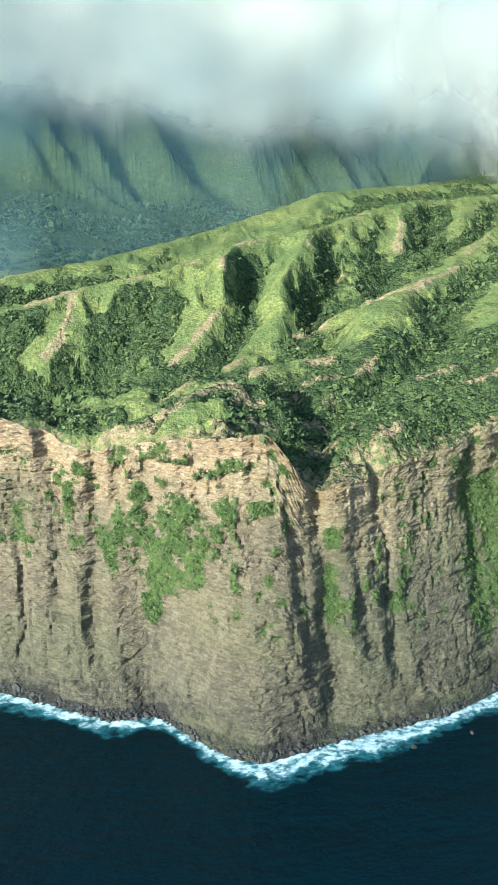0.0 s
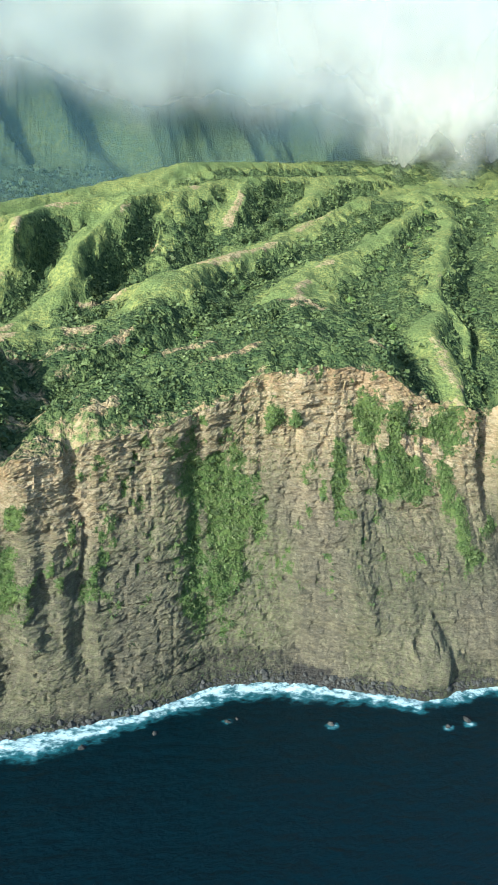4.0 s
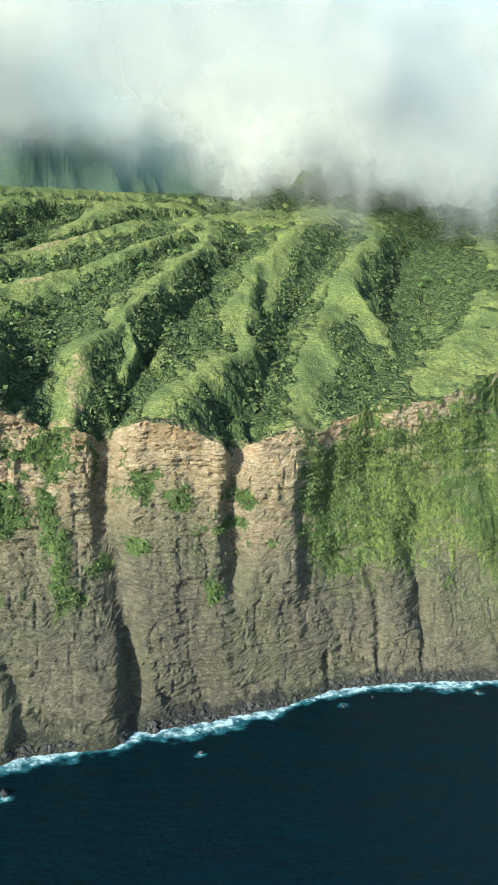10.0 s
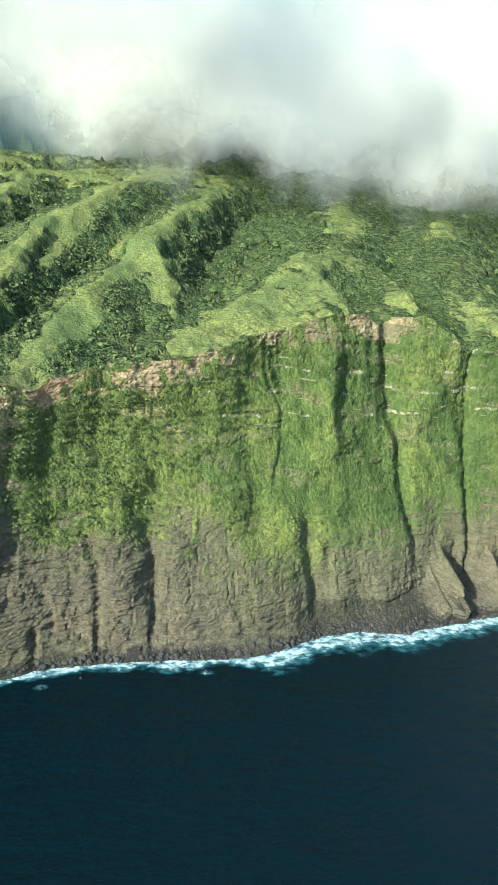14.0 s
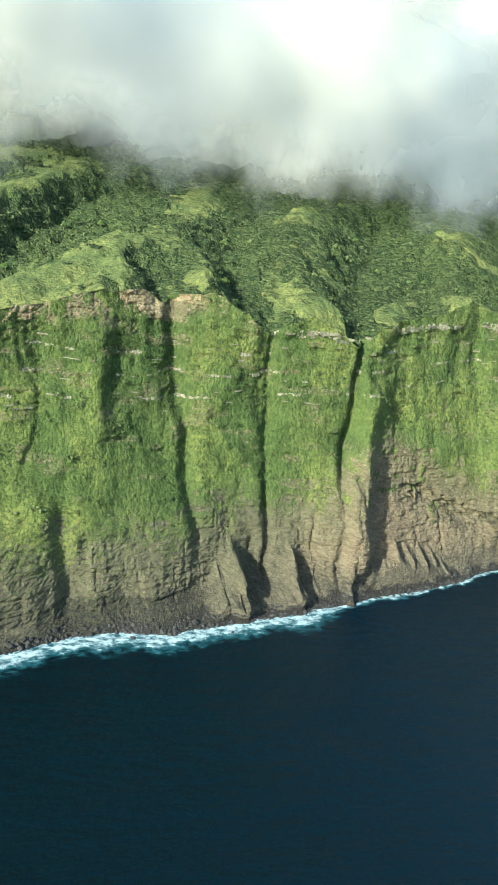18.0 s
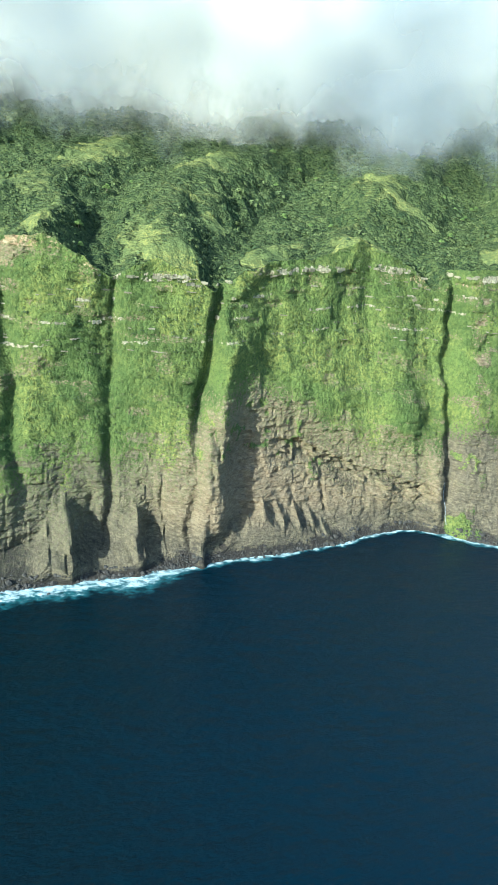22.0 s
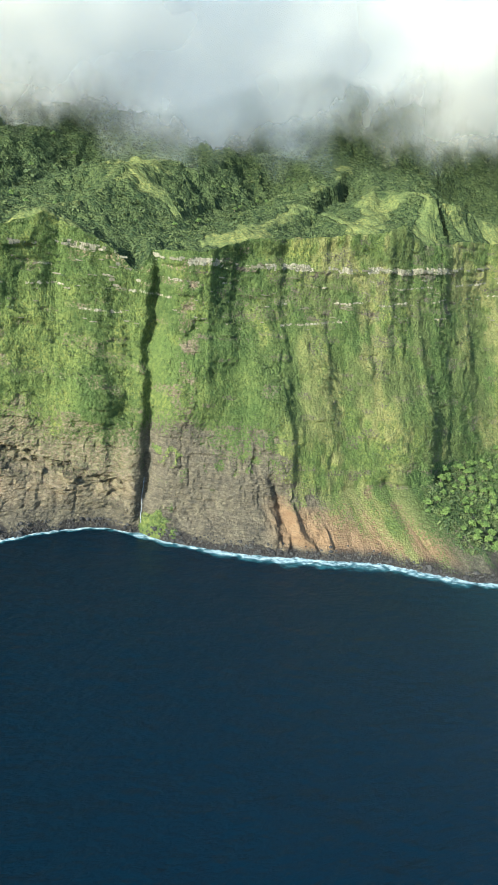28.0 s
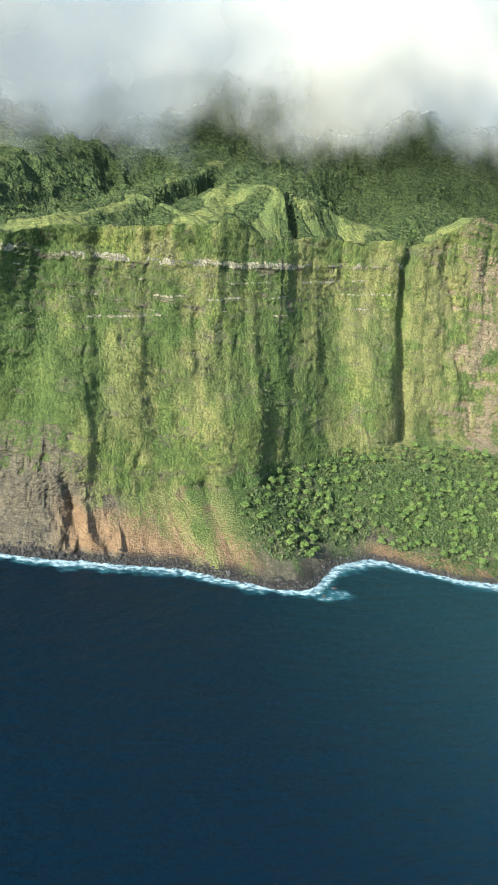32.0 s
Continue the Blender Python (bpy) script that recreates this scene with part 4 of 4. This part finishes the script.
def joined_clumps(name, places, sizes, tints, count, seed, squash=(0.7, 1.0), leaf=0.30):
    """Many clumps in one mesh."""
    rng = np.random.RandomState(seed)
    kinds = [leaf_clump(rng, count, leaf=leaf) for _ in range(7)]
    n = len(places)
    pick, turn = rng.randint(0, 7, n), rng.uniform(0, 2 * math.pi, n)
    base = np.stack(kinds)[pick]
    c, s = np.cos(turn)[:, None], np.sin(turn)[:, None]
    tall = rng.uniform(*squash, n)[:, None]
    verts = np.stack([base[..., 0] * c - base[..., 1] * s, base[..., 0] * s + base[..., 1] * c, base[..., 2] * tall], -1) * sizes[:, None, None] + places[:, None, :]
    faces = np.arange(n * count * 4).reshape(-1, 4)
    return sheet_mesh(name, verts.reshape(-1, 3), faces, tint=np.repeat(tints, count * 4))


def leaf_material(name, dark, light, pale):
    n = Nodes(name)
    tint = n.math("ADD", n.math("MULTIPLY", n.attr("tint"), 0.62), n.math("MULTIPLY", n.noise(0.9, 3), 0.30))
    tint = n.math("ADD", tint, n.math("MULTIPLY", n.tree.nodes.new("ShaderNodeObjectInfo").outputs["Random"], 0.18))
    colour = n.mix(n.ramp(tint, 0.2, 0.75), dark, light)
    colour = n.mix(n.ramp(tint, 0.78, 1.0), colour, pale)
    n.bsdf.inputs["Subsurface Weight"].default_value = 0.0
    return n.finish(colour, 0.65, 0.25)


MAT_SCRUB = leaf_material("scrub_leaves", (0.034, 0.056, 0.021), (0.092, 0.118, 0.040), (0.18, 0.20, 0.095))
MAT_TREE = leaf_material("tree_leaves", (0.036, 0.078, 0.022), (0.118, 0.172, 0.044), (0.22, 0.26, 0.09))

rng = np.random.RandomState(11)
# scrub on the hills, thick in the gullies
CELL = (XG > -80) & (XG < 2050) & (STEP[None, :] > 2) & (STEP[None, :] < 520)
weight = np.where(CELL, np.clip(scrub_shade_mask, 0, 1) ** 2.6 + 0.012, 0) * (0.25 + smooth(0.35, 0.6, vnoise(XG / 13, YG / 13, 1)))
weight *= smooth(-0.1, 0.25, 0.6 - bare_mask)
weight[:, :-1] *= np.diff(YG, axis=1)
weight[:-1] *= np.diff(XS)[:, None]
weight *= np.where(XG > 560, 0.45, 1.0)
ii = rng.choice(weight.size, 23000, p=(weight / weight.sum()).reshape(-1))
gx, gy, gz = XG.reshape(-1)[ii] + rng.uniform(0, 1, len(ii)) * np.where(XG.reshape(-1)[ii] > 1650, 6, 1.4), YG.reshape(-1)[ii] + rng.uniform(-1.1, 1.1, len(ii)), GZ.reshape(-1)[ii]
size = (rng.gamma(5, 0.42, len(ii)) + 0.6) * np.where(gx > 560, 0.8, 1.0)
tone = np.clip(rng.normal(0.45, 0.2, len(ii)) + 0.35 * (vnoise(gx / 30, gy / 30, 9) - 0.5), 0, 1)
scrub = new("scrub", joined_clumps("scrub", np.stack([gx, gy, gz - 0.25 * size], -1), size, tone, 16, 21, leaf=0.33))
scrub.data.materials.append(MAT_SCRUB)
tagged(scrub, "dense dark green scrub in the gullies of the hills", "bushes", kind="stuff")

# forest of the far valley
fx, fy = rng.uniform(-330, 800, 5200), 780 + 1020 * rng.rand(5200) ** 0.8
fx = fx + 0.25 * (fy - 780)
west_of = np.interp(fy, [640, 700, 780, 884, 956, 1000, 1200, 1330, 1700], [-260, 30, 130, 190, 300, 370, 640, 1100, 1700]) - 30
fk = (fx < west_of) & (fy < 1545 - 0.3 * fx) & (vnoise(fx / 60, fy / 60, 2) > 0.28)
fx, fy = fx[fk], fy[fk]
fsz = rng.gamma(6, 0.75, len(fx)) + 1.0
wood = new("valley_forest", joined_clumps("valley_forest", np.stack([fx, fy, on_ground(fx, fy) - 0.3 * fsz], -1), fsz, np.clip(rng.normal(0.4, 0.22, len(fx)), 0, 1), 16, 24, squash=(0.8, 1.3), leaf=0.42))
wood.data.materials.append(MAT_SCRUB)
tagged(wood, "dark forest on the floor of the far valley", "trees", kind="stuff")

# plants on the cliff
thick = np.clip(CVEG, 0, 1) ** 2 * ((XC > -80) & (XC < 1640)) * (0.35 + 1.2 * smooth(0.45, 0.65, vnoise(XC / 17, CZ / 20, 3)) + 6 * smooth(620, 520, XC))
thick[:, :-1] *= np.hypot(np.diff(CY, axis=1), np.diff(CZ, axis=1))
jj = rng.choice(thick.size, 17000, p=(thick / thick.sum()).reshape(-1))
px, py, pz = XC.reshape(-1)[jj] + rng.uniform(-0.8, 0.8, len(jj)), CY.reshape(-1)[jj], CZ.reshape(-1)[jj]
size2 = rng.gamma(4, 0.22, len(jj)) + 0.25
tone2 = np.clip(rng.normal(0.5, 0.18, len(jj)) + 0.4 * (vnoise(px / 25, pz / 25, 5) - 0.5), 0, 1)
shrubs = new("cliff_plants", joined_clumps("cliff_plants", np.stack([px, py - 0.1 * size2, pz - 0.35 * size2], -1), size2, tone2, 15, 22, leaf=0.33))
shrubs.data.materials.append(MAT_SCRUB)
tagged(shrubs, "green shrubs and ferns clinging to the cliff", "bushes", kind="stuff")

# loose boulders in a dark belt along the water
def stone(rng, rings=3):
    bm = bmesh.new()
    bmesh.ops.create_icosphere(bm, subdivisions=1, radius=1)
    for v in bm.verts:
        v.co *= rng.uniform(0.72, 1.12)
        v.co.z *= 0.75
        v.co.y *= 0.9
    return bm


def rock_material(name, dark, light):
    n = Nodes(name)
    info = n.tree.nodes.new("ShaderNodeObjectInfo").outputs["Random"]
    geo = n.tree.nodes.new("ShaderNodeNewGeometry").outputs["Random Per Island"]
    pick = n.math("FRACT", n.math("ADD", info, geo))
    colour = n.mix(n.math("MULTIPLY", n.ramp(n.noise(0.8, 5), 0.3, 0.7), 0.6), n.mix(pick, dark, light), dark)
    n.bump(n.noise(1.6, 5), 0.6, 0.4)
    return n.finish(colour, 0.8, 0.3)


MAT_STONE = rock_material("wet_lava_stone", (0.026, 0.025, 0.024), (0.078, 0.074, 0.068))
MAT_PALE = rock_material("pale_rock", (0.125, 0.116, 0.076), (0.27, 0.25, 0.175))
stones = []
for k in range(6):
    bm = stone(np.random.RandomState(40 + k))
    me = bpy.data.meshes.new("stone")
    bm.to_mesh(me)
    bm.free()
    stones.append((np.array([v.co for v in me.vertices]), np.array([p.vertices[:] for p in me.polygons])))
    bpy.data.meshes.remove(me)
count = 8200
bx = rng.uniform(-80, 1620, count)
into = rng.gamma(2.0, 1.9, count) - 1.5
by = shore(bx) + into
bi = np.clip(np.searchsorted(XS, bx), 0, len(XS) - 1)
bz = np.array([np.interp(b, CY[k, :12], CZ[k, :12]) for k, b in zip(bi, by)])
bs = rng.gamma(2.2, 0.26, count) + 0.25
verts, faces, at = [], [], 0
for k in range(count):
    v, f = stones[k % 6]
    t = rng.uniform(0, 6.28)
    turned = np.stack([v[:, 0] * math.cos(t) - v[:, 1] * math.sin(t), v[:, 0] * math.sin(t) + v[:, 1] * math.cos(t), v[:, 2]], -1)
    verts.append(turned * bs[k] + (bx[k], by[k], bz[k]))
    faces.append(f + at)
    at += len(v)
belt = new("shore_stones", sheet_mesh("shore_stones", np.concatenate(verts), np.concatenate(faces)))
belt.data.materials.append(MAT_STONE)
tagged(belt, "dark wet lava boulders heaped along the waterline", "stones", kind="stuff")

BOULDER_DATA = []
for k in range(6):
    me = sheet_mesh("boulder", stones[k][0], stones[k][1])
    me.materials.append(MAT_STONE if k < 5 else MAT_PALE)
    BOULDER_DATA.append(me)


def boulder(k, x, y, z, r, label):
    ob = new("boulder", BOULDER_DATA[k])
    ob.matrix_world = Matrix.Translation((x, y, z)) @ Euler((0, 0, x * 1.7)).to_matrix().to_4x4() @ Matrix.Diagonal((r * 1.2, r, r, 1))
    tagged(ob, label, "boulder", "boulders along the shore")
    return ob


for x, d, r in [(214, 26, 1.5), (219, 25, 1.0), (262, 29, 1.8), (318, 21, 1.6), (330, 20, 2.1), (416, 20, 1.4), (1336, 16, 2.2), (1322, 14, 1.7), (585, 11, 1.6), (500, 14, 1.3), (520, 10, 1.1), (148, 14, 1.9), (180, 16, 1.4), (760, 8, 1.2), (700, 6, 1.6)]:
    boulder(int(x) % 5, x, float(shore(np.array([x]))[0]) - d, 0.1, r, "dark wave-washed rock standing in the surf")
boulder(5, 721, 316, 3.2, 3.0, "large pale boulder on the dark stone beach")
for k in range(110):
    x = rng.uniform(-60, 1600)
    d = rng.uniform(0, 5)
    y = float(shore(np.array([x]))[0]) + d
    i = int(np.searchsorted(XS, x))
    boulder(k % 5, x, y, float(np.interp(y, CY[i, :12], CZ[i, :12])), rng.uniform(1.0, 2.3), "dark lava boulder at the foot of the cliff")


# ---- trees of the grove and the gullies ----
def part(name, me, material, parent, label=""):
    ob = new(name, me)
    if material is not None and not me.materials:
        me.materials.append(material)
    ob.parent = parent
    return tagged(ob, label)


def bark_material():
    n = Nodes("bark")
    return n.finish(n.mix(n.noise(3.0, 4, (1, 1, 0.3)), (0.09, 0.07, 0.05), (0.22, 0.18, 0.14)), 0.9, 0.2)


MAT_BARK = bark_material()


def limb(bm, a, b, ra, rb):
    """A tapered limb from a to b."""
    way = (Vector(b) - Vector(a)).normalized()
    side = way.orthogonal().normalized()
    other = way.cross(side)
    rows = [[bm.verts.new(Vector(p) + (side * math.cos(k * math.pi / 3) + other * math.sin(k * math.pi / 3)) * r) for k in range(6)] for p, r in ((a, ra), (b, rb))]
    for k in range(6):
        bm.faces.new([rows[0][k], rows[0][(k + 1) % 6], rows[1][(k + 1) % 6], rows[1][k]])


TREES = []
for k in range(7):
    trng = np.random.RandomState(70 + k)
    tree = new("tree")
    bm = bmesh.new()
    fork = (trng.uniform(-0.3, 0.3), trng.uniform(-0.3, 0.3), trng.uniform(1.6, 2.3))
    limb(bm, (0, 0, -0.8), fork, 0.26, 0.18)
    puffs = []
    for q in range(5 + k % 3):
        t = q * 2.4 + trng.uniform(-0.3, 0.3)
        tip = (fork[0] + math.cos(t) * trng.uniform(0.8, 1.7), fork[1] + math.sin(t) * trng.uniform(0.8, 1.7), fork[2] + trng.uniform(0.1, 1.1))
        limb(bm, fork, tip, 0.13, 0.05)
        puffs.append((tip, trng.uniform(1.1, 1.7)))
    puffs.append(((fork[0], fork[1], fork[2] + 1.7), 1.6))
    trunk_me = bpy.data.meshes.new("trunk")
    bm.to_mesh(trunk_me)
    bm.free()
    cards = np.concatenate([leaf_clump(trng, 60, leaf=0.30) * r + np.array(p) for p, r in puffs])
    tints = np.repeat(trng.uniform(0.32, 0.85, len(puffs)), 60 * 4)
    crown_me = sheet_mesh("crown", cards, np.arange(len(cards)).reshape(-1, 4), tint=tints)
    part("trunk", trunk_me, MAT_BARK, tree)
    part("crown", crown_me, MAT_TREE, tree)
    tagged(tree, "broad green tree with a rounded leafy crown", "tree", "trees of the shore grove")
    TREES.append(tree)


def in_grove(x, z):
    """The flat at the cliff's foot on which the trees stand."""
    return (x > 1283) & (z < np.interp(x, [1283, 1311, 1386, 1437, 1523, 1620], [24, 36, 43, 54, 58, 58])) & (z > np.interp(x, [1283, 1293, 1329, 1430], [22, 16, 6.5, 5.5]))


spots = []
while len(spots) < 290:
    x = rng.uniform(1285, 1620)
    y = float(shore(np.array([x]))[0]) + rng.uniform(14, 185)
    i = int(np.searchsorted(XS, x))
    z = float(np.interp(y, CY[i], CZ[i]))
    if not in_grove(x, z):
        continue
    if any((x - a) ** 2 + (y - b) ** 2 < 17 for a, b, c in spots):
        continue
    spots.append((x, y, z))
for k, (x, y, z) in enumerate(spots):
    m = pose(x, y, z - 0.4, 0, 0, rng.uniform(0, 360)) @ Matrix.Scale(rng.uniform(0.85, 1.5), 4)
    if k < 7:
        TREES[k].matrix_world = m
    else:
        copy_thing(TREES[k % 7], m).scale = m.to_scale()
gully = np.where((GSHARE > 0.55) & (STEP[None, :] > 8) & (STEP[None, :] < 330) & (XG > 0) & (XG < 1560), 1.0, 0.0)
for q in rng.choice(gully.size, 70, p=(gully / gully.sum()).reshape(-1)):
    m = pose(XG.reshape(-1)[q], YG.reshape(-1)[q], GZ.reshape(-1)[q] - 0.5, 0, 0, rng.uniform(0, 360)) @ Matrix.Scale(rng.uniform(0.7, 1.25), 4)
    wild = copy_thing(TREES[q % 7], m)
    wild.scale = m.to_scale()
    tagged(wild, "pale-crowned tree standing out of the gully scrub", "tree", "trees in the hill gullies")


gx2 = rng.uniform(1258, 1630, 9000)
gd = rng.uniform(9, 200, 9000)
gy2 = shore(gx2) + gd
gi = np.clip(np.searchsorted(XS, gx2), 0, len(XS) - 1)
gz2 = np.array([np.interp(b, CY[k], CZ[k]) for k, b in zip(gi, gy2)])
keep = in_grove(gx2 + 8 * fbm(gx2 / 15, gy2 / 15, 6, 2), gz2 + 6 * fbm(gx2 / 20, gy2 / 20, 3, 2)) & (rng.rand(9000) < 0.6)
gs = rng.gamma(7, 0.24, 9000)[keep] + 0.7
# darker leaf tone also paints shade into the gaps between crowns
canopy = new("grove_thicket", joined_clumps("grove_thicket", np.stack([gx2[keep], gy2[keep], gz2[keep] - 0.2 * gs], -1), gs, np.clip(rng.normal(0.34, 0.2, keep.sum()), 0, 1), 16, 23, squash=(0.8, 1.3), leaf=0.38))
canopy.data.materials.append(MAT_SCRUB)
tagged(canopy, "thick low green undergrowth between the grove trees", "bushes", kind="stuff")


# ---- ledges of pale rock on the green face ----
LEDGE_DATA = []
for k in range(8):
    lr = np.random.RandomState(90 + k)
    bm = bmesh.new()
    bmesh.ops.create_cube(bm, size=1)
    bmesh.ops.subdivide_edges(bm, edges=[e for e in bm.edges if abs(e.verts[0].co.x - e.verts[1].co.x) > 0.5], cuts=4)
    for v in bm.verts:
        v.co.x += lr.uniform(-0.06, 0.06)
        v.co.y += lr.uniform(-0.3, 0.3)
        v.co.z *= lr.uniform(0.55, 1.3) * (1 - 1.2 * max(0, abs(v.co.x) - 0.3))
    me = bpy.data.meshes.new("ledge")
    bm.to_mesh(me)
    bm.free()
    me.materials.append(MAT_PALE)
    LEDGE_DATA.append(me)
for k in range(300):
    x = rng.uniform(590, 1500)
    row = 0 if rng.rand() < 0.45 else rng.randint(1, 6)
    x = x if row or x > 790 else rng.uniform(790, 1490)
    z = band_z(x) - row * 9.5 + rng.normal(0, 0.5 if row == 0 else 1.5)
    if z < veg_z(x) - 12 or z > float(np.interp(x, XS, ZT)) - 3:
        z = band_z(x) - rng.uniform(0, 30)
    y = float(on_face(x, z)[0])
    slope = float(on_face(x + 3, z)[0] - on_face(x - 3, z)[0]) / 6
    ob = new("ledge", LEDGE_DATA[k % 8])
    ob.parent = cliff
    ob.matrix_world = Matrix.Translation((x, y, z)) @ Euler((0, 0, math.atan(slope))).to_matrix().to_4x4() @ Matrix.Diagonal((rng.uniform(2.5, 6.5) if row == 0 else rng.uniform(2.0, 7.0), 0.8, rng.uniform(1.4, 2.8) if row == 0 else rng.uniform(0.5, 1.1), 1))

# ---- the thin waterfall in its cleft ----
def fall(x_top, x_low, z0, z1, width):
    zs = np.linspace(z0, z1, 40)
    f = (zs - z1) / (z0 - z1)
    mid = x_low + (x_top - x_low) * (zs / np.interp(x_top, XS, ZT)) + 4.0 * fbm(zs / 24, zs * 0 + x_top, 2, 3)
    ys = np.array([min(float(on_face(m + d, z)[0]) for d in (-1.0, 0, 1.0)) for m, z in zip(mid, zs)]) - 0.5
    w = width * (0.6 + 0.5 * vnoise(zs / 4, zs * 0, 3))
    V4 = np.concatenate([np.stack([mid - w, ys, zs], -1), np.stack([mid, ys - 0.3, zs], -1), np.stack([mid + w, ys, zs], -1)])
    n = len(zs)
    F = [(r * n + q, r * n + q + 1, (r + 1) * n + q + 1, (r + 1) * n + q) for r in range(2) for q in range(n - 1)]
    return sheet_mesh("waterfall", V4, np.array(F), True)


def fall_material():
    n = Nodes("falling_water")
    return n.finish(n.mix(n.ramp(n.noise(1.2, 4, (2, 2, 0.15)), 0.4, 0.6), (0.08, 0.085, 0.085), (0.36, 0.39, 0.40)), 0.35, 0.5)


cascade = new("waterfall", fall(1068, 1060, 34, 7, 0.3))
cascade.data.materials.append(fall_material())
tagged(cascade, "thin white waterfall in a dark cleft of the cliff", "waterfall")


# ---- clouds that rest on the hills ----
def vapour_material(name, shade, light, lumps, spread):
    n = Nodes(name)
    t = n.tree
    puff = n.noise(0.0080, 5, (1, 0.8, 0.8), 0.54)
    # shaded and bright parts of the cloud are set in its colour by noise
    tone = n.ramp(n.noise(0.0036, 3, (1, 0.7, 1.1), 0.5), 0.34, 0.66)
    vapour = n.mix(tone, shade, light)
    wisp = n.noise(0.026, 4, (1, 1, 0.5), 0.55)
    body = n.math("ADD", n.attr("rise"), n.math("MULTIPLY", n.math("SUBTRACT", puff, 0.5), lumps))
    body = n.math("ADD", body, n.math("MULTIPLY", n.math("SUBTRACT", wisp, 0.5), lumps * 0.3))
    alpha = n.math("MULTIPLY", n.ramp(body, 0.0, spread), n.attr("thick"))
    lit = t.nodes.new("ShaderNodeBsdfDiffuse")
    n.link(vapour, lit.inputs["Color"])
    through_light = t.nodes.new("ShaderNodeBsdfTranslucent")
    n.link(vapour, through_light.inputs["Color"])
    both, clear, mix = t.nodes.new("ShaderNodeMixShader"), t.nodes.new("ShaderNodeBsdfTransparent"), t.nodes.new("ShaderNodeMixShader")
    both.inputs[0].default_value = 0.35
    n.link(lit.outputs[0], both.inputs[1])
    n.link(through_light.outputs[0], both.inputs[2])
    n.link(alpha, mix.inputs[0])
    n.link(clear.outputs[0], mix.inputs[1])
    n.link(both.outputs[0], mix.inputs[2])
    n.link(mix.outputs[0], n.out.inputs["Surface"])
    return n.mat


MAT_CLOUD = vapour_material("cloud_vapour", (0.32, 0.355, 0.38), (0.74, 0.72, 0.63), 3.8, 1.35)
MAT_FAR_CLOUD = vapour_material("far_cloud_vapour", (0.34, 0.355, 0.335), (0.50, 0.50, 0.455), 1.5, 1.7)
MAT_HAZE = vapour_material("distance_haze", (0.17, 0.30, 0.36), (0.21, 0.34, 0.40), 0.3, 1.0)
cloud_base = soft_line([(-900, 310), (-300, 305), (0, 285), (150, 268), (250, 285), (400, 280), (600, 264), (800, 246), (1000, 244), (1150, 248), (1260, 258), (1330, 312), (1430, 342), (1510, 352), (1700, 360), (2600, 370)], 30)


def cloud(y0, thickness, low, soft, x0, x1, seed, name, label, skew=0.0, material=None, lean=0.22, bow=0.0):
    """One leaning layer of vapour whose lower edge thins out."""
    U = np.linspace(x0, x1, 150)
    W = np.linspace(-80, 110 + 0.30 * y0, 60)
    UX, WZ2 = np.meshgrid(U, W, indexing="ij")
    base = 240 + (cloud_base(UX - 0.2 * (y0 - 640)) - 240) * ((y0 + 60) / 860) + 12 * fbm(UX / 90, UX * 0 + seed, 2, 3) + low
    CX = UX + 14 * fbm(WZ2 / 90, UX / 90, 5, 2)
    CYK = y0 - skew * 600 * np.tanh(UX / 600) - bow * smooth(400, -50, UX) + lean * np.maximum(WZ2, 0) + 22 * fbm(UX / 160, WZ2 / 140, seed, 2)
    fade = smooth(x0, x0 + 330, UX) * smooth(x1, x1 - 350, UX) * smooth(W[-1], W[-1] - 0.35 * (W[-1] - 60), WZ2)
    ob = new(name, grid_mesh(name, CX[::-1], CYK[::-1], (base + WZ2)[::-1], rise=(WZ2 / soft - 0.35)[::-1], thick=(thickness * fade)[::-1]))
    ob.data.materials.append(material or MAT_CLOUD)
    return tagged(ob, label, "cloud", kind="structure")


for k in range(4):
    cloud(640 + 125 * k, 0.48 + 0.17 * k, -18, 62 + 5 * k, 250 + 20 * k, 2600 + 200 * k, k, "cloud_bank", "soft white cloud lying on the hilltops")
cloud(1530, 0.8, -40, 75, -2400, 2300, 5, "cloud_bank", "soft grey-white cloud hiding the mountain tops", 0.30, MAT_FAR_CLOUD)
cloud(1690, 1.0, -20, 70, -2400, 2300, 6, "cloud_bank", "soft grey-white cloud hiding the mountain tops", 0.30, MAT_FAR_CLOUD)
# tinted sheet added so that its colour gives the distance haze
cloud(1180, 0.40, -230, 60, -900, 860, 9, "haze_sheet", "thin bluish sheet standing in for distance haze over the far valley", -0.25, MAT_HAZE, 0.0, 400)
